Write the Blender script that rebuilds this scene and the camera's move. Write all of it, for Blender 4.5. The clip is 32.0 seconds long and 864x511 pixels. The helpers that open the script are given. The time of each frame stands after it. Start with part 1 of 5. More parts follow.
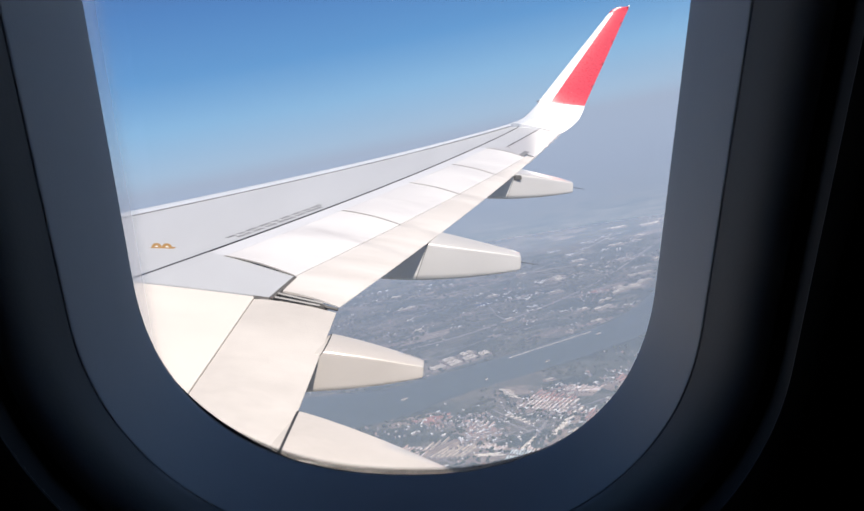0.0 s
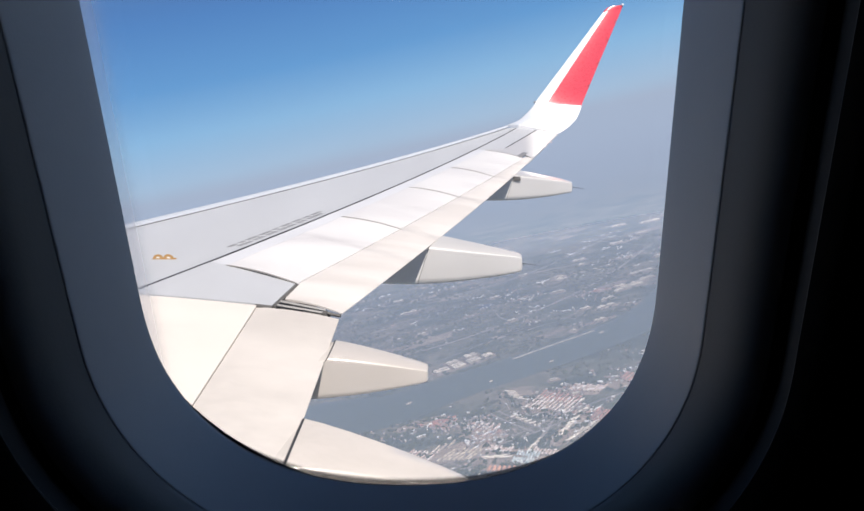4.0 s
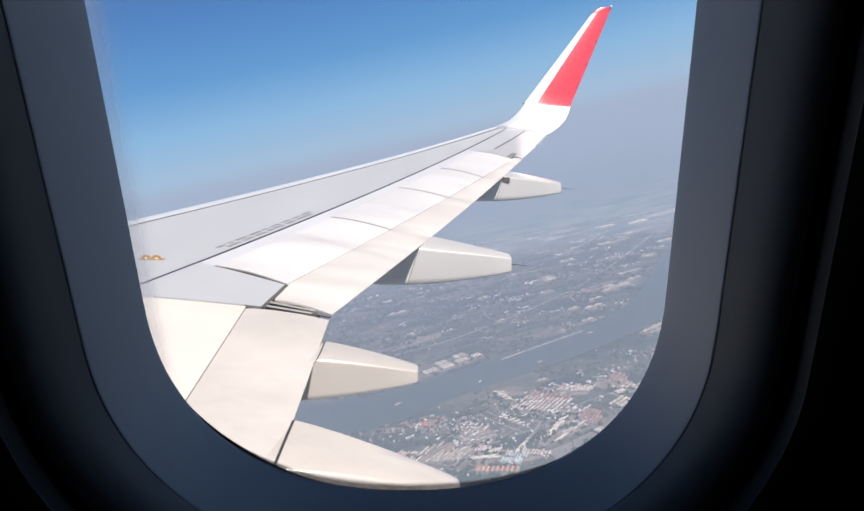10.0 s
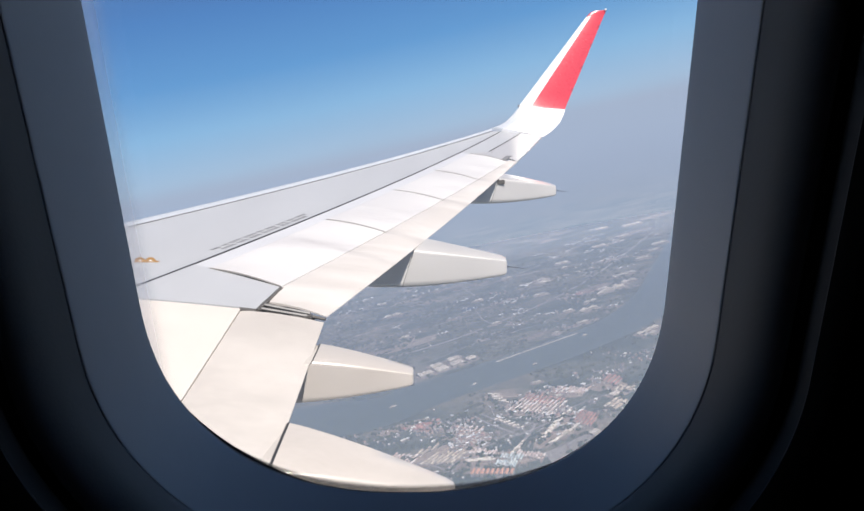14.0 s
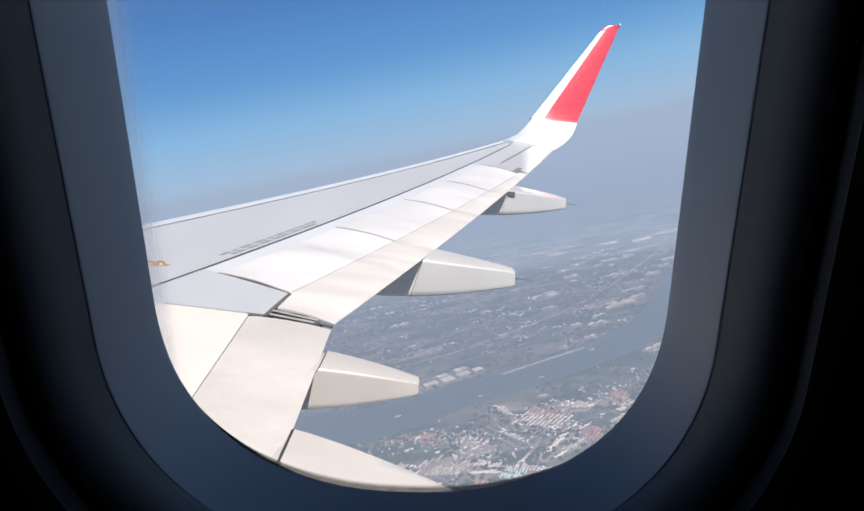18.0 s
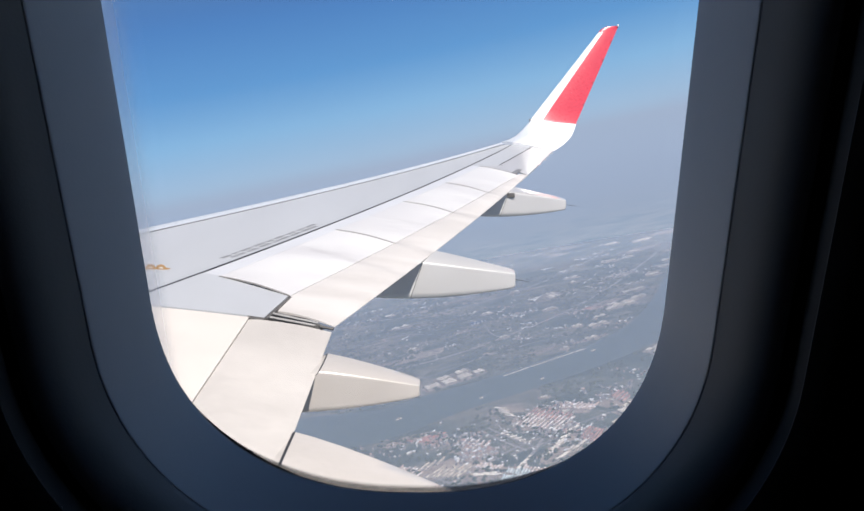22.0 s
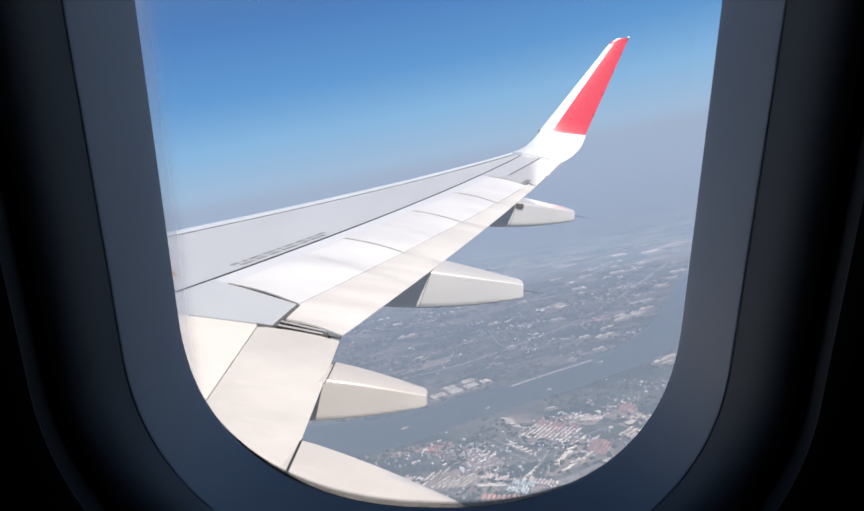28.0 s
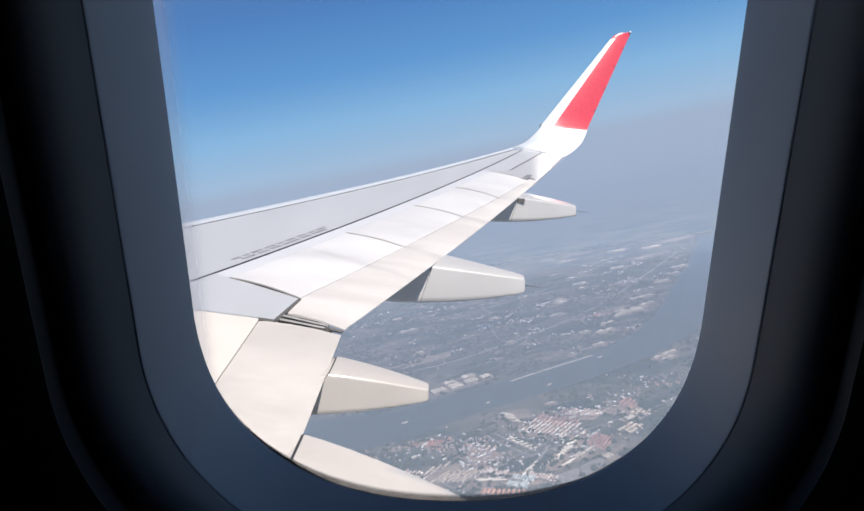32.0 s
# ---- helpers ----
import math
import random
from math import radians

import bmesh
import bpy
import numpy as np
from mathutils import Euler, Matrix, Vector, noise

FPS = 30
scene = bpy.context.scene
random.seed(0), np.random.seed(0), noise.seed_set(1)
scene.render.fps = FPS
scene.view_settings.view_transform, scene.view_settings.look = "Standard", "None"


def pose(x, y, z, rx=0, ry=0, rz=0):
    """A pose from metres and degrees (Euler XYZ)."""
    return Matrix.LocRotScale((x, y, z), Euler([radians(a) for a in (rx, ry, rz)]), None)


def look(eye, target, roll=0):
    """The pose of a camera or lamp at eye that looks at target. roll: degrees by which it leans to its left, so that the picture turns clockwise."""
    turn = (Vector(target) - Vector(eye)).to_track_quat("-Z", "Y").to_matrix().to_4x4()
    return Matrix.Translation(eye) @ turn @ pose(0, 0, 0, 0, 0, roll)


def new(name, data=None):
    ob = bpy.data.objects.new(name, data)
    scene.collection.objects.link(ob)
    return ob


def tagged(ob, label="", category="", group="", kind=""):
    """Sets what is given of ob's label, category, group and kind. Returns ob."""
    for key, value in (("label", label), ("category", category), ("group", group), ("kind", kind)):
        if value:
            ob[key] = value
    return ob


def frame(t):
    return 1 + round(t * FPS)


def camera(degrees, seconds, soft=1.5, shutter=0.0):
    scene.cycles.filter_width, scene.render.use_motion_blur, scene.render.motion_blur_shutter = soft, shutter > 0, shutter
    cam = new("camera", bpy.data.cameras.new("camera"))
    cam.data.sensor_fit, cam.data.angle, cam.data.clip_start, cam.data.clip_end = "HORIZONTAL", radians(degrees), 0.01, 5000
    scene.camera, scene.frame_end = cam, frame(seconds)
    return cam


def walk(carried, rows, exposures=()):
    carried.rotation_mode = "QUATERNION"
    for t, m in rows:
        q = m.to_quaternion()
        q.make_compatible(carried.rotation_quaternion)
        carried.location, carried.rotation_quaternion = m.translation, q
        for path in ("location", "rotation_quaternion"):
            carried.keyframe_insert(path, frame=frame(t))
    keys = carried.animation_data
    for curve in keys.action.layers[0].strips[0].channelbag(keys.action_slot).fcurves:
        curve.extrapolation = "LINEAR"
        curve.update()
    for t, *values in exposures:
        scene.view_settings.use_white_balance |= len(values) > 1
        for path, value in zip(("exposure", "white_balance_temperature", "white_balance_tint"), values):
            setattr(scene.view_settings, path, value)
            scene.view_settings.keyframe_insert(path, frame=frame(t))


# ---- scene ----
# A view from a cabin window over the starboard wing of a climbing airliner.
# Aircraft axes: x aft, y outboard, z up.  BANK turns them into the world, in which z is true up.
BANK = pose(0, 0, 0, -1.3, 0, 0) @ pose(0, 0, 0, 0, 11.0, 0)
GROUND = -800.0
EXPO = 0.3
SKY_STRENGTH = 0.060
SUN_POWER = 5.0
HAZE_LIGHT = (0.318, 0.388, 0.520)     # tone of the painted haze and of dusty air seen edge on, under the horizon

cam = camera(64.2, 32.0, soft=1.6)
WALK = [
    (0, 0.8907, 1.6025, 1.5871, 2.59, -8.94, -0.18),
    (0.5, 0.8890, 1.6014, 1.5893, 2.52, -8.99, 0.72),
    (1, 0.8872, 1.6004, 1.5916, 2.51, -8.59, 1.15),
    (1.5, 0.8873, 1.5994, 1.5917, 2.74, -8.44, 0.81),
    (2, 0.8875, 1.5984, 1.5918, 2.75, -8.52, 0.91),
    (2.5, 0.8890, 1.5985, 1.5920, 2.78, -8.57, 0.99),
    (3, 0.8905, 1.5986, 1.5921, 2.58, -8.62, 1.28),
    (3.5, 0.8903, 1.5987, 1.5923, 2.49, -8.68, 1.37),
    (5.5, 0.8896, 1.5989, 1.5930, 2.19, -8.65, 1.36),
    (6, 0.8894, 1.5990, 1.5932, 2.20, -8.44, 1.47),
    (6.5, 0.8899, 1.5989, 1.5935, 2.11, -8.38, 1.58),
    (7, 0.8904, 1.5989, 1.5937, 2.08, -8.59, 1.40),
    (7.5, 0.8901, 1.5984, 1.5946, 2.03, -8.40, 1.52),
    (8, 0.8897, 1.5980, 1.5955, 2.02, -8.19, 1.56),
    (8.5, 0.8893, 1.5978, 1.5947, 1.80, -8.40, 1.43),
    (9, 0.8889, 1.5976, 1.5939, 1.89, -8.44, 1.48),
    (9.5, 0.8848, 1.5995, 1.5938, 1.51, -8.66, 1.33),
    (10, 0.8806, 1.6014, 1.5938, 1.52, -8.65, 1.21),
    (10.5, 0.8796, 1.6012, 1.5931, 1.44, -8.56, 1.16),
    (11, 0.8786, 1.6009, 1.5925, 1.30, -8.58, 1.21),
    (11.5, 0.8784, 1.6000, 1.5931, 1.26, -8.72, 1.00),
    (12, 0.8781, 1.5992, 1.5936, 1.39, -8.52, 1.25),
    (12.5, 0.8782, 1.5999, 1.5933, 1.20, -8.42, 0.97),
    (13, 0.8783, 1.6007, 1.5930, 1.21, -8.59, 1.14),
    (13.5, 0.8784, 1.6020, 1.5928, 1.44, -8.41, 1.21),
    (14, 0.8786, 1.6033, 1.5925, 1.10, -8.46, 1.14),
    (14.5, 0.8783, 1.6024, 1.5919, 1.19, -8.55, 1.22),
    (16.5, 0.8771, 1.5990, 1.5896, 1.64, -7.94, 0.41),
    (17, 0.8769, 1.5981, 1.5890, 1.49, -7.58, 0.13),
    (17.5, 0.8781, 1.5968, 1.5896, 1.75, -7.67, 0.38),
    (18, 0.8793, 1.5955, 1.5901, 2.01, -7.59, -0.09),
    (18.5, 0.8784, 1.5949, 1.5904, 1.92, -7.57, -0.11),
    (19, 0.8774, 1.5943, 1.5907, 2.00, -7.54, -0.02),
    (19.5, 0.8791, 1.5950, 1.5897, 2.05, -7.56, 0.02),
    (20, 0.8808, 1.5957, 1.5887, 1.93, -7.47, 0.21),
    (20.5, 0.8788, 1.5946, 1.5876, 1.99, -7.51, -0.16),
    (21, 0.8769, 1.5935, 1.5865, 2.18, -7.12, -0.26),
    (21.5, 0.8790, 1.5945, 1.5877, 2.39, -7.03, 0.03),
    (22, 0.8812, 1.5954, 1.5889, 1.98, -7.42, 0.31),
    (22.5, 0.8804, 1.5944, 1.5887, 2.00, -7.55, -0.02),
    (23, 0.8796, 1.5933, 1.5885, 1.99, -7.53, -0.06),
    (23.5, 0.8796, 1.5922, 1.5881, 2.06, -7.31, -0.03),
    (24, 0.8796, 1.5910, 1.5878, 1.90, -7.25, -0.15),
    (24.5, 0.8794, 1.5917, 1.5876, 2.01, -7.30, -0.23),
    (25, 0.8793, 1.5924, 1.5875, 1.92, -7.30, -0.07),
    (25.5, 0.8756, 1.5952, 1.5925, 2.28, -7.03, 0.44),
    (27.5, 0.8753, 1.5924, 1.5937, 2.71, -6.93, -0.10),
    (28, 0.8746, 1.5880, 1.5954, 2.70, -6.66, -0.28),
    (28.5, 0.8750, 1.5907, 1.5946, 2.67, -7.05, -0.11),
    (29, 0.8754, 1.5935, 1.5939, 2.73, -7.53, -0.04),
    (29.5, 0.8765, 1.5933, 1.5950, 2.59, -7.51, 0.11),
    (30, 0.8777, 1.5930, 1.5961, 2.78, -6.99, 0.46),
    (30.5, 0.8791, 1.5925, 1.5956, 2.86, -6.91, 0.24),
    (31, 0.8805, 1.5920, 1.5952, 2.85, -7.19, 0.24),
    (31.5, 0.8732, 1.5918, 1.5940, 2.72, -7.45, 0.26),
    (32, 0.8659, 1.5915, 1.5928, 2.76, -7.09, -0.41),
]
walk(cam, [(t, BANK @ pose(x, y, z, 90 + pitch, roll, yaw)) for t, x, y, z, yaw, pitch, roll in WALK],
     exposures=[(0.0, EXPO, 6650, 12), (14.5, EXPO, 6600, 11.5), (17.0, EXPO - 0.02, 6480, 11), (32.0, EXPO - 0.04, 6450, 11)])

# ---- world and sun ----
SUN_ELEV, SUN_AZ = 49.0, 147.0      # azimuth: degrees from +y (outboard) towards +x (aft)
world = bpy.data.worlds.new("sky")
scene.world = world
world.use_nodes = True
wt = world.node_tree
wt.nodes.clear()
w_out = wt.nodes.new("ShaderNodeOutputWorld")
w_bg = wt.nodes.new("ShaderNodeBackground")
w_sky = wt.nodes.new("ShaderNodeTexSky")
w_sky.sky_type = "NISHITA"
w_sky.sun_disc = False
w_sky.sun_elevation = radians(SUN_ELEV)
w_sky.sun_rotation = radians(SUN_AZ)
w_sky.altitude = 900
w_sky.air_density = 1.0
w_sky.dust_density = 0.2
w_sky.ozone_density = 2.5
w_co = wt.nodes.new("ShaderNodeTexCoord")
w_sep = wt.nodes.new("ShaderNodeSeparateXYZ")
w_map = wt.nodes.new("ShaderNodeMapRange")       # height over the horizon, as the sine of its angle
w_map.inputs["From Min"].default_value = -0.10
w_map.inputs["From Max"].default_value = 0.40
w_amount = wt.nodes.new("ShaderNodeValToRGB")    # how much dusty air lies in front of the clear sky
w_tone = wt.nodes.new("ShaderNodeValToRGB")      # its colour: grey-blue dust below, pale air above
w_mix = wt.nodes.new("ShaderNodeMix")
w_mix.data_type = "RGBA"
w_scale = wt.nodes.new("ShaderNodeVectorMath")
w_scale.operation = "SCALE"
w_scale.inputs["Scale"].default_value = SKY_STRENGTH
wt.links.new(w_co.outputs["Generated"], w_sep.inputs[0])
wt.links.new(w_sep.outputs["Z"], w_map.inputs["Value"])
wt.links.new(w_map.outputs[0], w_amount.inputs["Fac"])
wt.links.new(w_map.outputs[0], w_tone.inputs["Fac"])


def ramp_stops(ramp, stops):
    e = ramp.color_ramp.elements
    for i, (h, c) in enumerate(stops):
        el = e[i] if i < 2 else e.new(0.5)
        el.position, el.color = (h + 0.10) / 0.50, (*c, 1)


ramp_stops(w_amount, [(-0.01, (1, 1, 1)), (0.38, (0, 0, 0))])
for h, v in ((0.03, 0.97), (0.10, 0.90), (0.22, 0.75)):
    w_amount.color_ramp.elements.new((h + 0.10) / 0.50).color = (v, v, v, 1)
ramp_stops(w_tone, [(-0.075, HAZE_LIGHT), (-0.004, (0.325, 0.400, 0.530)), (0.016, (0.315, 0.445, 0.605)), (0.075, (0.215, 0.415, 0.65)), (0.14, (0.098, 0.285, 0.58)), (0.24, (0.048, 0.182, 0.49))])
wt.links.new(w_sky.outputs["Color"], w_scale.inputs[0])
wt.links.new(w_amount.outputs["Color"], w_mix.inputs["Factor"])
wt.links.new(w_scale.outputs[0], w_mix.inputs["A"])
wt.links.new(w_tone.outputs["Color"], w_mix.inputs["B"])
w_bg.inputs["Strength"].default_value = 1.0
wt.links.new(w_bg.outputs[0], w_out.inputs["Surface"])

sun_dir = Vector((math.sin(radians(SUN_AZ)) * math.cos(radians(SUN_ELEV)),
                  math.cos(radians(SUN_AZ)) * math.cos(radians(SUN_ELEV)), math.sin(radians(SUN_ELEV))))
sun = new("sun", bpy.data.lights.new("sun", "SUN"))
sun.data.energy, sun.data.angle, sun.data.color = SUN_POWER, radians(0.53), (1.0, 0.93, 0.85)
sun.matrix_world = look(sun_dir * 300, (0, 0, 0))


# ---- materials ----
def material(name, base=(0.5, 0.5, 0.5), rough=0.5, metal=0.0, vary=0.08, scale=3.0, bump=0.0, bump_scale=60.0, tint=None,
             coat=0.0, random_tone=0.0, stretch=(1, 1, 1), specular=0.5, coat_rough=0.05):
    """A paint or plastic with stains at a large and a small scale, in metres."""
    mat = bpy.data.materials.new(name)
    mat.use_nodes = True
    nt = mat.node_tree
    bsdf = nt.nodes["Principled BSDF"]
    co = nt.nodes.new("ShaderNodeTexCoord")
    mp = nt.nodes.new("ShaderNodeMapping")
    mp.inputs["Scale"].default_value = stretch
    nt.links.new(co.outputs["Object"], mp.inputs["Vector"])
    big = nt.nodes.new("ShaderNodeTexNoise")
    big.inputs["Scale"].default_value = scale
    big.inputs["Detail"].default_value = 4
    fine = nt.nodes.new("ShaderNodeTexNoise")
    fine.inputs["Scale"].default_value = scale * 11
    fine.inputs["Detail"].default_value = 5
    nt.links.new(mp.outputs[0], big.inputs["Vector"])
    nt.links.new(mp.outputs[0], fine.inputs["Vector"])
    add = nt.nodes.new("ShaderNodeMath")
    add.operation = "MULTIPLY_ADD"
    add.inputs[1].default_value = 0.35
    nt.links.new(fine.outputs["Fac"], add.inputs[0])
    nt.links.new(big.outputs["Fac"], add.inputs[2])
    ramp = nt.nodes.new("ShaderNodeMapRange")
    ramp.inputs["From Min"].default_value, ramp.inputs["From Max"].default_value = 0.4, 0.95
    nt.links.new(add.outputs[0], ramp.inputs["Value"])
    dark = tint or tuple(max(0.0, c * (1 - 2 * vary)) for c in base)
    mix = nt.nodes.new("ShaderNodeMix")
    mix.data_type = "RGBA"
    mix.inputs["A"].default_value = (*dark, 1)
    mix.inputs["B"].default_value = (*[min(1, c * (1 + vary * 0.4)) for c in base], 1)
    nt.links.new(ramp.outputs[0], mix.inputs["Factor"])
    colour = mix.outputs["Result"]
    if random_tone:
        info = nt.nodes.new("ShaderNodeObjectInfo")
        tone = nt.nodes.new("ShaderNodeMapRange")
        tone.inputs["To Min"].default_value, tone.inputs["To Max"].default_value = 1 - random_tone, 1 + random_tone
        nt.links.new(info.outputs["Random"], tone.inputs["Value"])
        vm = nt.nodes.new("ShaderNodeVectorMath")
        vm.operation = "SCALE"
        nt.links.new(colour, vm.inputs[0])
        nt.links.new(tone.outputs[0], vm.inputs["Scale"])
        colour = vm.outputs[0]
    nt.links.new(colour, bsdf.inputs["Base Color"])
    rr = nt.nodes.new("ShaderNodeMapRange")
    rr.inputs["To Min"].default_value, rr.inputs["To Max"].default_value = max(0.02, rough - 0.08), min(1, rough + 0.1)
    nt.links.new(fine.outputs["Fac"], rr.inputs["Value"])
    nt.links.new(rr.outputs[0], bsdf.inputs["Roughness"])
    bsdf.inputs["Metallic"].default_value = metal
    bsdf.inputs["Coat Weight"].default_value = coat
    bsdf.inputs["Coat Roughness"].default_value = coat_rough
    bsdf.inputs["Specular IOR Level"].default_value = specular
    if bump:
        bn = nt.nodes.new("ShaderNodeTexNoise")
        bn.inputs["Scale"].default_value = bump_scale
        nt.links.new(co.outputs["Object"], bn.inputs["Vector"])
        bp = nt.nodes.new("ShaderNodeBump")
        bp.inputs["Strength"].default_value = bump
        bp.inputs["Distance"].default_value = 0.004
        nt.links.new(bn.outputs["Fac"], bp.inputs["Height"])
        nt.links.new(bp.outputs[0], bsdf.inputs["Normal"])
    return mat


def island_material(name, tones, rough=0.7, spec=0.4):
    """Each loose piece of a joined mesh takes one of the tones."""
    mat = bpy.data.materials.new(name)
    mat.use_nodes = True
    nt = mat.node_tree
    bsdf = nt.nodes["Principled BSDF"]
    geo = nt.nodes.new("ShaderNodeNewGeometry")
    ramp = nt.nodes.new("ShaderNodeValToRGB")
    ramp.color_ramp.interpolation = "CONSTANT"
    e = ramp.color_ramp.elements
    for i, c in enumerate(tones):
        if i == 0:
            e[0].position, e[0].color = 0.0, (*c, 1)
        elif i == 1:
            e[1].position, e[1].color = 1 / len(tones), (*c, 1)
        else:
            e.new(i / len(tones)).color = (*c, 1)
    nt.links.new(geo.outputs["Random Per Island"], ramp.inputs["Fac"])
    co = nt.nodes.new("ShaderNodeTexCoord")
    no = nt.nodes.new("ShaderNodeTexNoise")
    no.inputs["Scale"].default_value = 0.25
    nt.links.new(co.outputs["Object"], no.inputs["Vector"])
    mr = nt.nodes.new("ShaderNodeMapRange")
    mr.inputs["To Min"].default_value, mr.inputs["To Max"].default_value = 0.72, 1.2
    nt.links.new(no.outputs["Fac"], mr.inputs["Value"])
    vm = nt.nodes.new("ShaderNodeVectorMath")
    vm.operation = "SCALE"
    nt.links.new(ramp.outputs["Color"], vm.inputs[0])
    nt.links.new(mr.outputs[0], vm.inputs["Scale"])
    nt.links.new(vm.outputs[0], bsdf.inputs["Base Color"])
    bsdf.inputs["Roughness"].default_value = rough
    bsdf.inputs["Specular IOR Level"].default_value = spec
    return mat


class Nodes:
    """Short ways to add and link shader nodes to one tree."""

    def __init__(self, tree):
        self.tree = tree

    def put(self, socket, value):
        if isinstance(value, (int, float)):
            socket.default_value = value
        elif isinstance(value, tuple):
            socket.default_value = (*value, 1) if len(socket.default_value) == 4 else value
        else:
            self.tree.links.new(value, socket)

    def calc(self, op, a, b=None, c=None):
        n = self.tree.nodes.new("ShaderNodeMath")
        n.operation = op
        for i, v in enumerate((a, b, c)):
            if v is not None:
                self.put(n.inputs[i], v)
        return n.outputs[0]

    def mix(self, fac, a, b):
        n = self.tree.nodes.new("ShaderNodeMix")
        n.data_type = "RGBA"
        self.put(n.inputs["Factor"], fac)
        self.put(n.inputs["A"], a)
        self.put(n.inputs["B"], b)
        return n.outputs["Result"]

    def scale(self, vec, by):
        n = self.tree.nodes.new("ShaderNodeVectorMath")
        n.operation = "SCALE"
        self.put(n.inputs[0], vec)
        self.put(n.inputs["Scale"], by)
        return n.outputs[0]

    def noise(self, vec, scale, detail):
        n = self.tree.nodes.new("ShaderNodeTexNoise")
        n.inputs["Scale"].default_value, n.inputs["Detail"].default_value = scale, detail
        self.put(n.inputs["Vector"], vec)
        return n.outputs["Fac"]

    def cells(self, vec, scale):
        n = self.tree.nodes.new("ShaderNodeTexVoronoi")
        n.inputs["Scale"].default_value = scale
        self.put(n.inputs["Vector"], vec)
        s = self.tree.nodes.new("ShaderNodeSeparateColor")
        self.put(s.inputs[0], n.outputs["Color"])
        return s.outputs[0], s.outputs[1], n.outputs["Distance"]

    def ramp(self, fac, stops, step=False):
        n = self.tree.nodes.new("ShaderNodeValToRGB")
        if step:
            n.color_ramp.interpolation = "CONSTANT"
        e = n.color_ramp.elements
        for i, (at, c) in enumerate(stops):
            if i < 2:
                e[i].position, e[i].color = at, (*c, 1)
            else:
                e.new(at).color = (*c, 1)
        self.put(n.inputs["Fac"], fac)
        return n.outputs["Color"]


def soil_streaks(mat, places, width, amount, soil):
    """Grey soil washed aft over a painted skin, in soft streaks in line with the joints ahead; places in metres along the span."""
    nt = mat.node_tree
    nd = Nodes(nt)
    bsdf = nt.nodes["Principled BSDF"]
    colour = bsdf.inputs["Base Color"].links[0].from_socket
    co = nt.nodes.new("ShaderNodeTexCoord")
    sep = nt.nodes.new("ShaderNodeSeparateXYZ")
    nt.links.new(co.outputs["Object"], sep.inputs[0])
    along = nd.calc("MULTIPLY_ADD", sep.outputs["X"], 0.423, sep.outputs["Y"])
    along = nd.calc("MULTIPLY_ADD", nd.noise(co.outputs["Object"], 2.6, 3), 0.10, along)
    total = 0.0
    for place, share in places:
        off = nd.calc("DIVIDE", nd.calc("SUBTRACT", along, place - 7.527), width)
        total = nd.calc("MULTIPLY_ADD", nd.calc("EXPONENT", nd.calc("MULTIPLY", nd.calc("MULTIPLY", off, off), -1.0)), share, total)
    patchy = nd.calc("MULTIPLY", total, nd.calc("MULTIPLY", nd.noise(co.outputs["Object"], 3.5, 4), amount * 2))
    nd.put(bsdf.inputs["Base Color"], nd.mix(patchy, colour, soil))


WING_GREY = material("wing_grey_paint", (0.490, 0.505, 0.535), 0.42, vary=0.05, scale=0.9, stretch=(2.5, 0.6, 1), coat=0.1)
AILERON_GREY = material("aileron_paint", (0.58, 0.565, 0.565), 0.30, vary=0.05, scale=1.2, coat=0.5, coat_rough=0.12)
PANEL_WHITE = material("spoiler_white_paint", (0.768, 0.76, 0.752), 0.38, vary=0.07, tint=(0.575, 0.56, 0.572), scale=0.8, stretch=(0.6, 2.0, 1), coat=0.15)
FLAP_WHITE = material("flap_white_paint", (0.735, 0.702, 0.675), 0.42, vary=0.07, scale=1.4, stretch=(0.5, 2.4, 1), coat=0.1,
                      tint=(0.555, 0.52, 0.495))
FAIRING_CREAM = material("fairing_cream_paint", (0.625, 0.582, 0.545), 0.22, vary=0.05, scale=2.2, stretch=(0.6, 2, 2), coat=0.9, coat_rough=0.10,
                         tint=(0.545, 0.505, 0.47))
FAIRING_GREY = material("fairing_grey_paint", (0.575, 0.566, 0.560), 0.34, vary=0.04, scale=2.2, stretch=(0.6, 2, 2), coat=0.75, coat_rough=0.14,
                        tint=(0.525, 0.515, 0.508))
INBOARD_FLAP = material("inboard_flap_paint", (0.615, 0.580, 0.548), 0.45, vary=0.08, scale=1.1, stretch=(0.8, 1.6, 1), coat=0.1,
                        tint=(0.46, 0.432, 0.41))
STRIP_PALE = material("shroud_pale_paint", (0.625, 0.635, 0.670), 0.40, vary=0.05, scale=1.2, coat=0.15)
soil_streaks(FLAP_WHITE, ((8.834, 1.0), (10.753, 1.0), (12.39, 0.8), (7.95, 0.8), (9.9, 0.5)), 0.085, 0.32, (0.36, 0.345, 0.35))
soil_streaks(PANEL_WHITE, ((7.95, 1.0), (9.75, 0.7), (11.6, 0.6)), 0.075, 0.25, (0.38, 0.365, 0.375))
# white panel: the cream takes in the warm glow scattered by the pane
INBOARD_WHITE = material("inboard_warm_white", (0.715, 0.66, 0.612), 0.40, vary=0.06, tint=(0.62, 0.58, 0.545), scale=0.9, stretch=(0.6, 2.0, 1), coat=0.15)
GLOSS_WHITE = material("winglet_white_paint", (0.82, 0.82, 0.83), 0.25, vary=0.03, scale=2.0, coat=0.3)
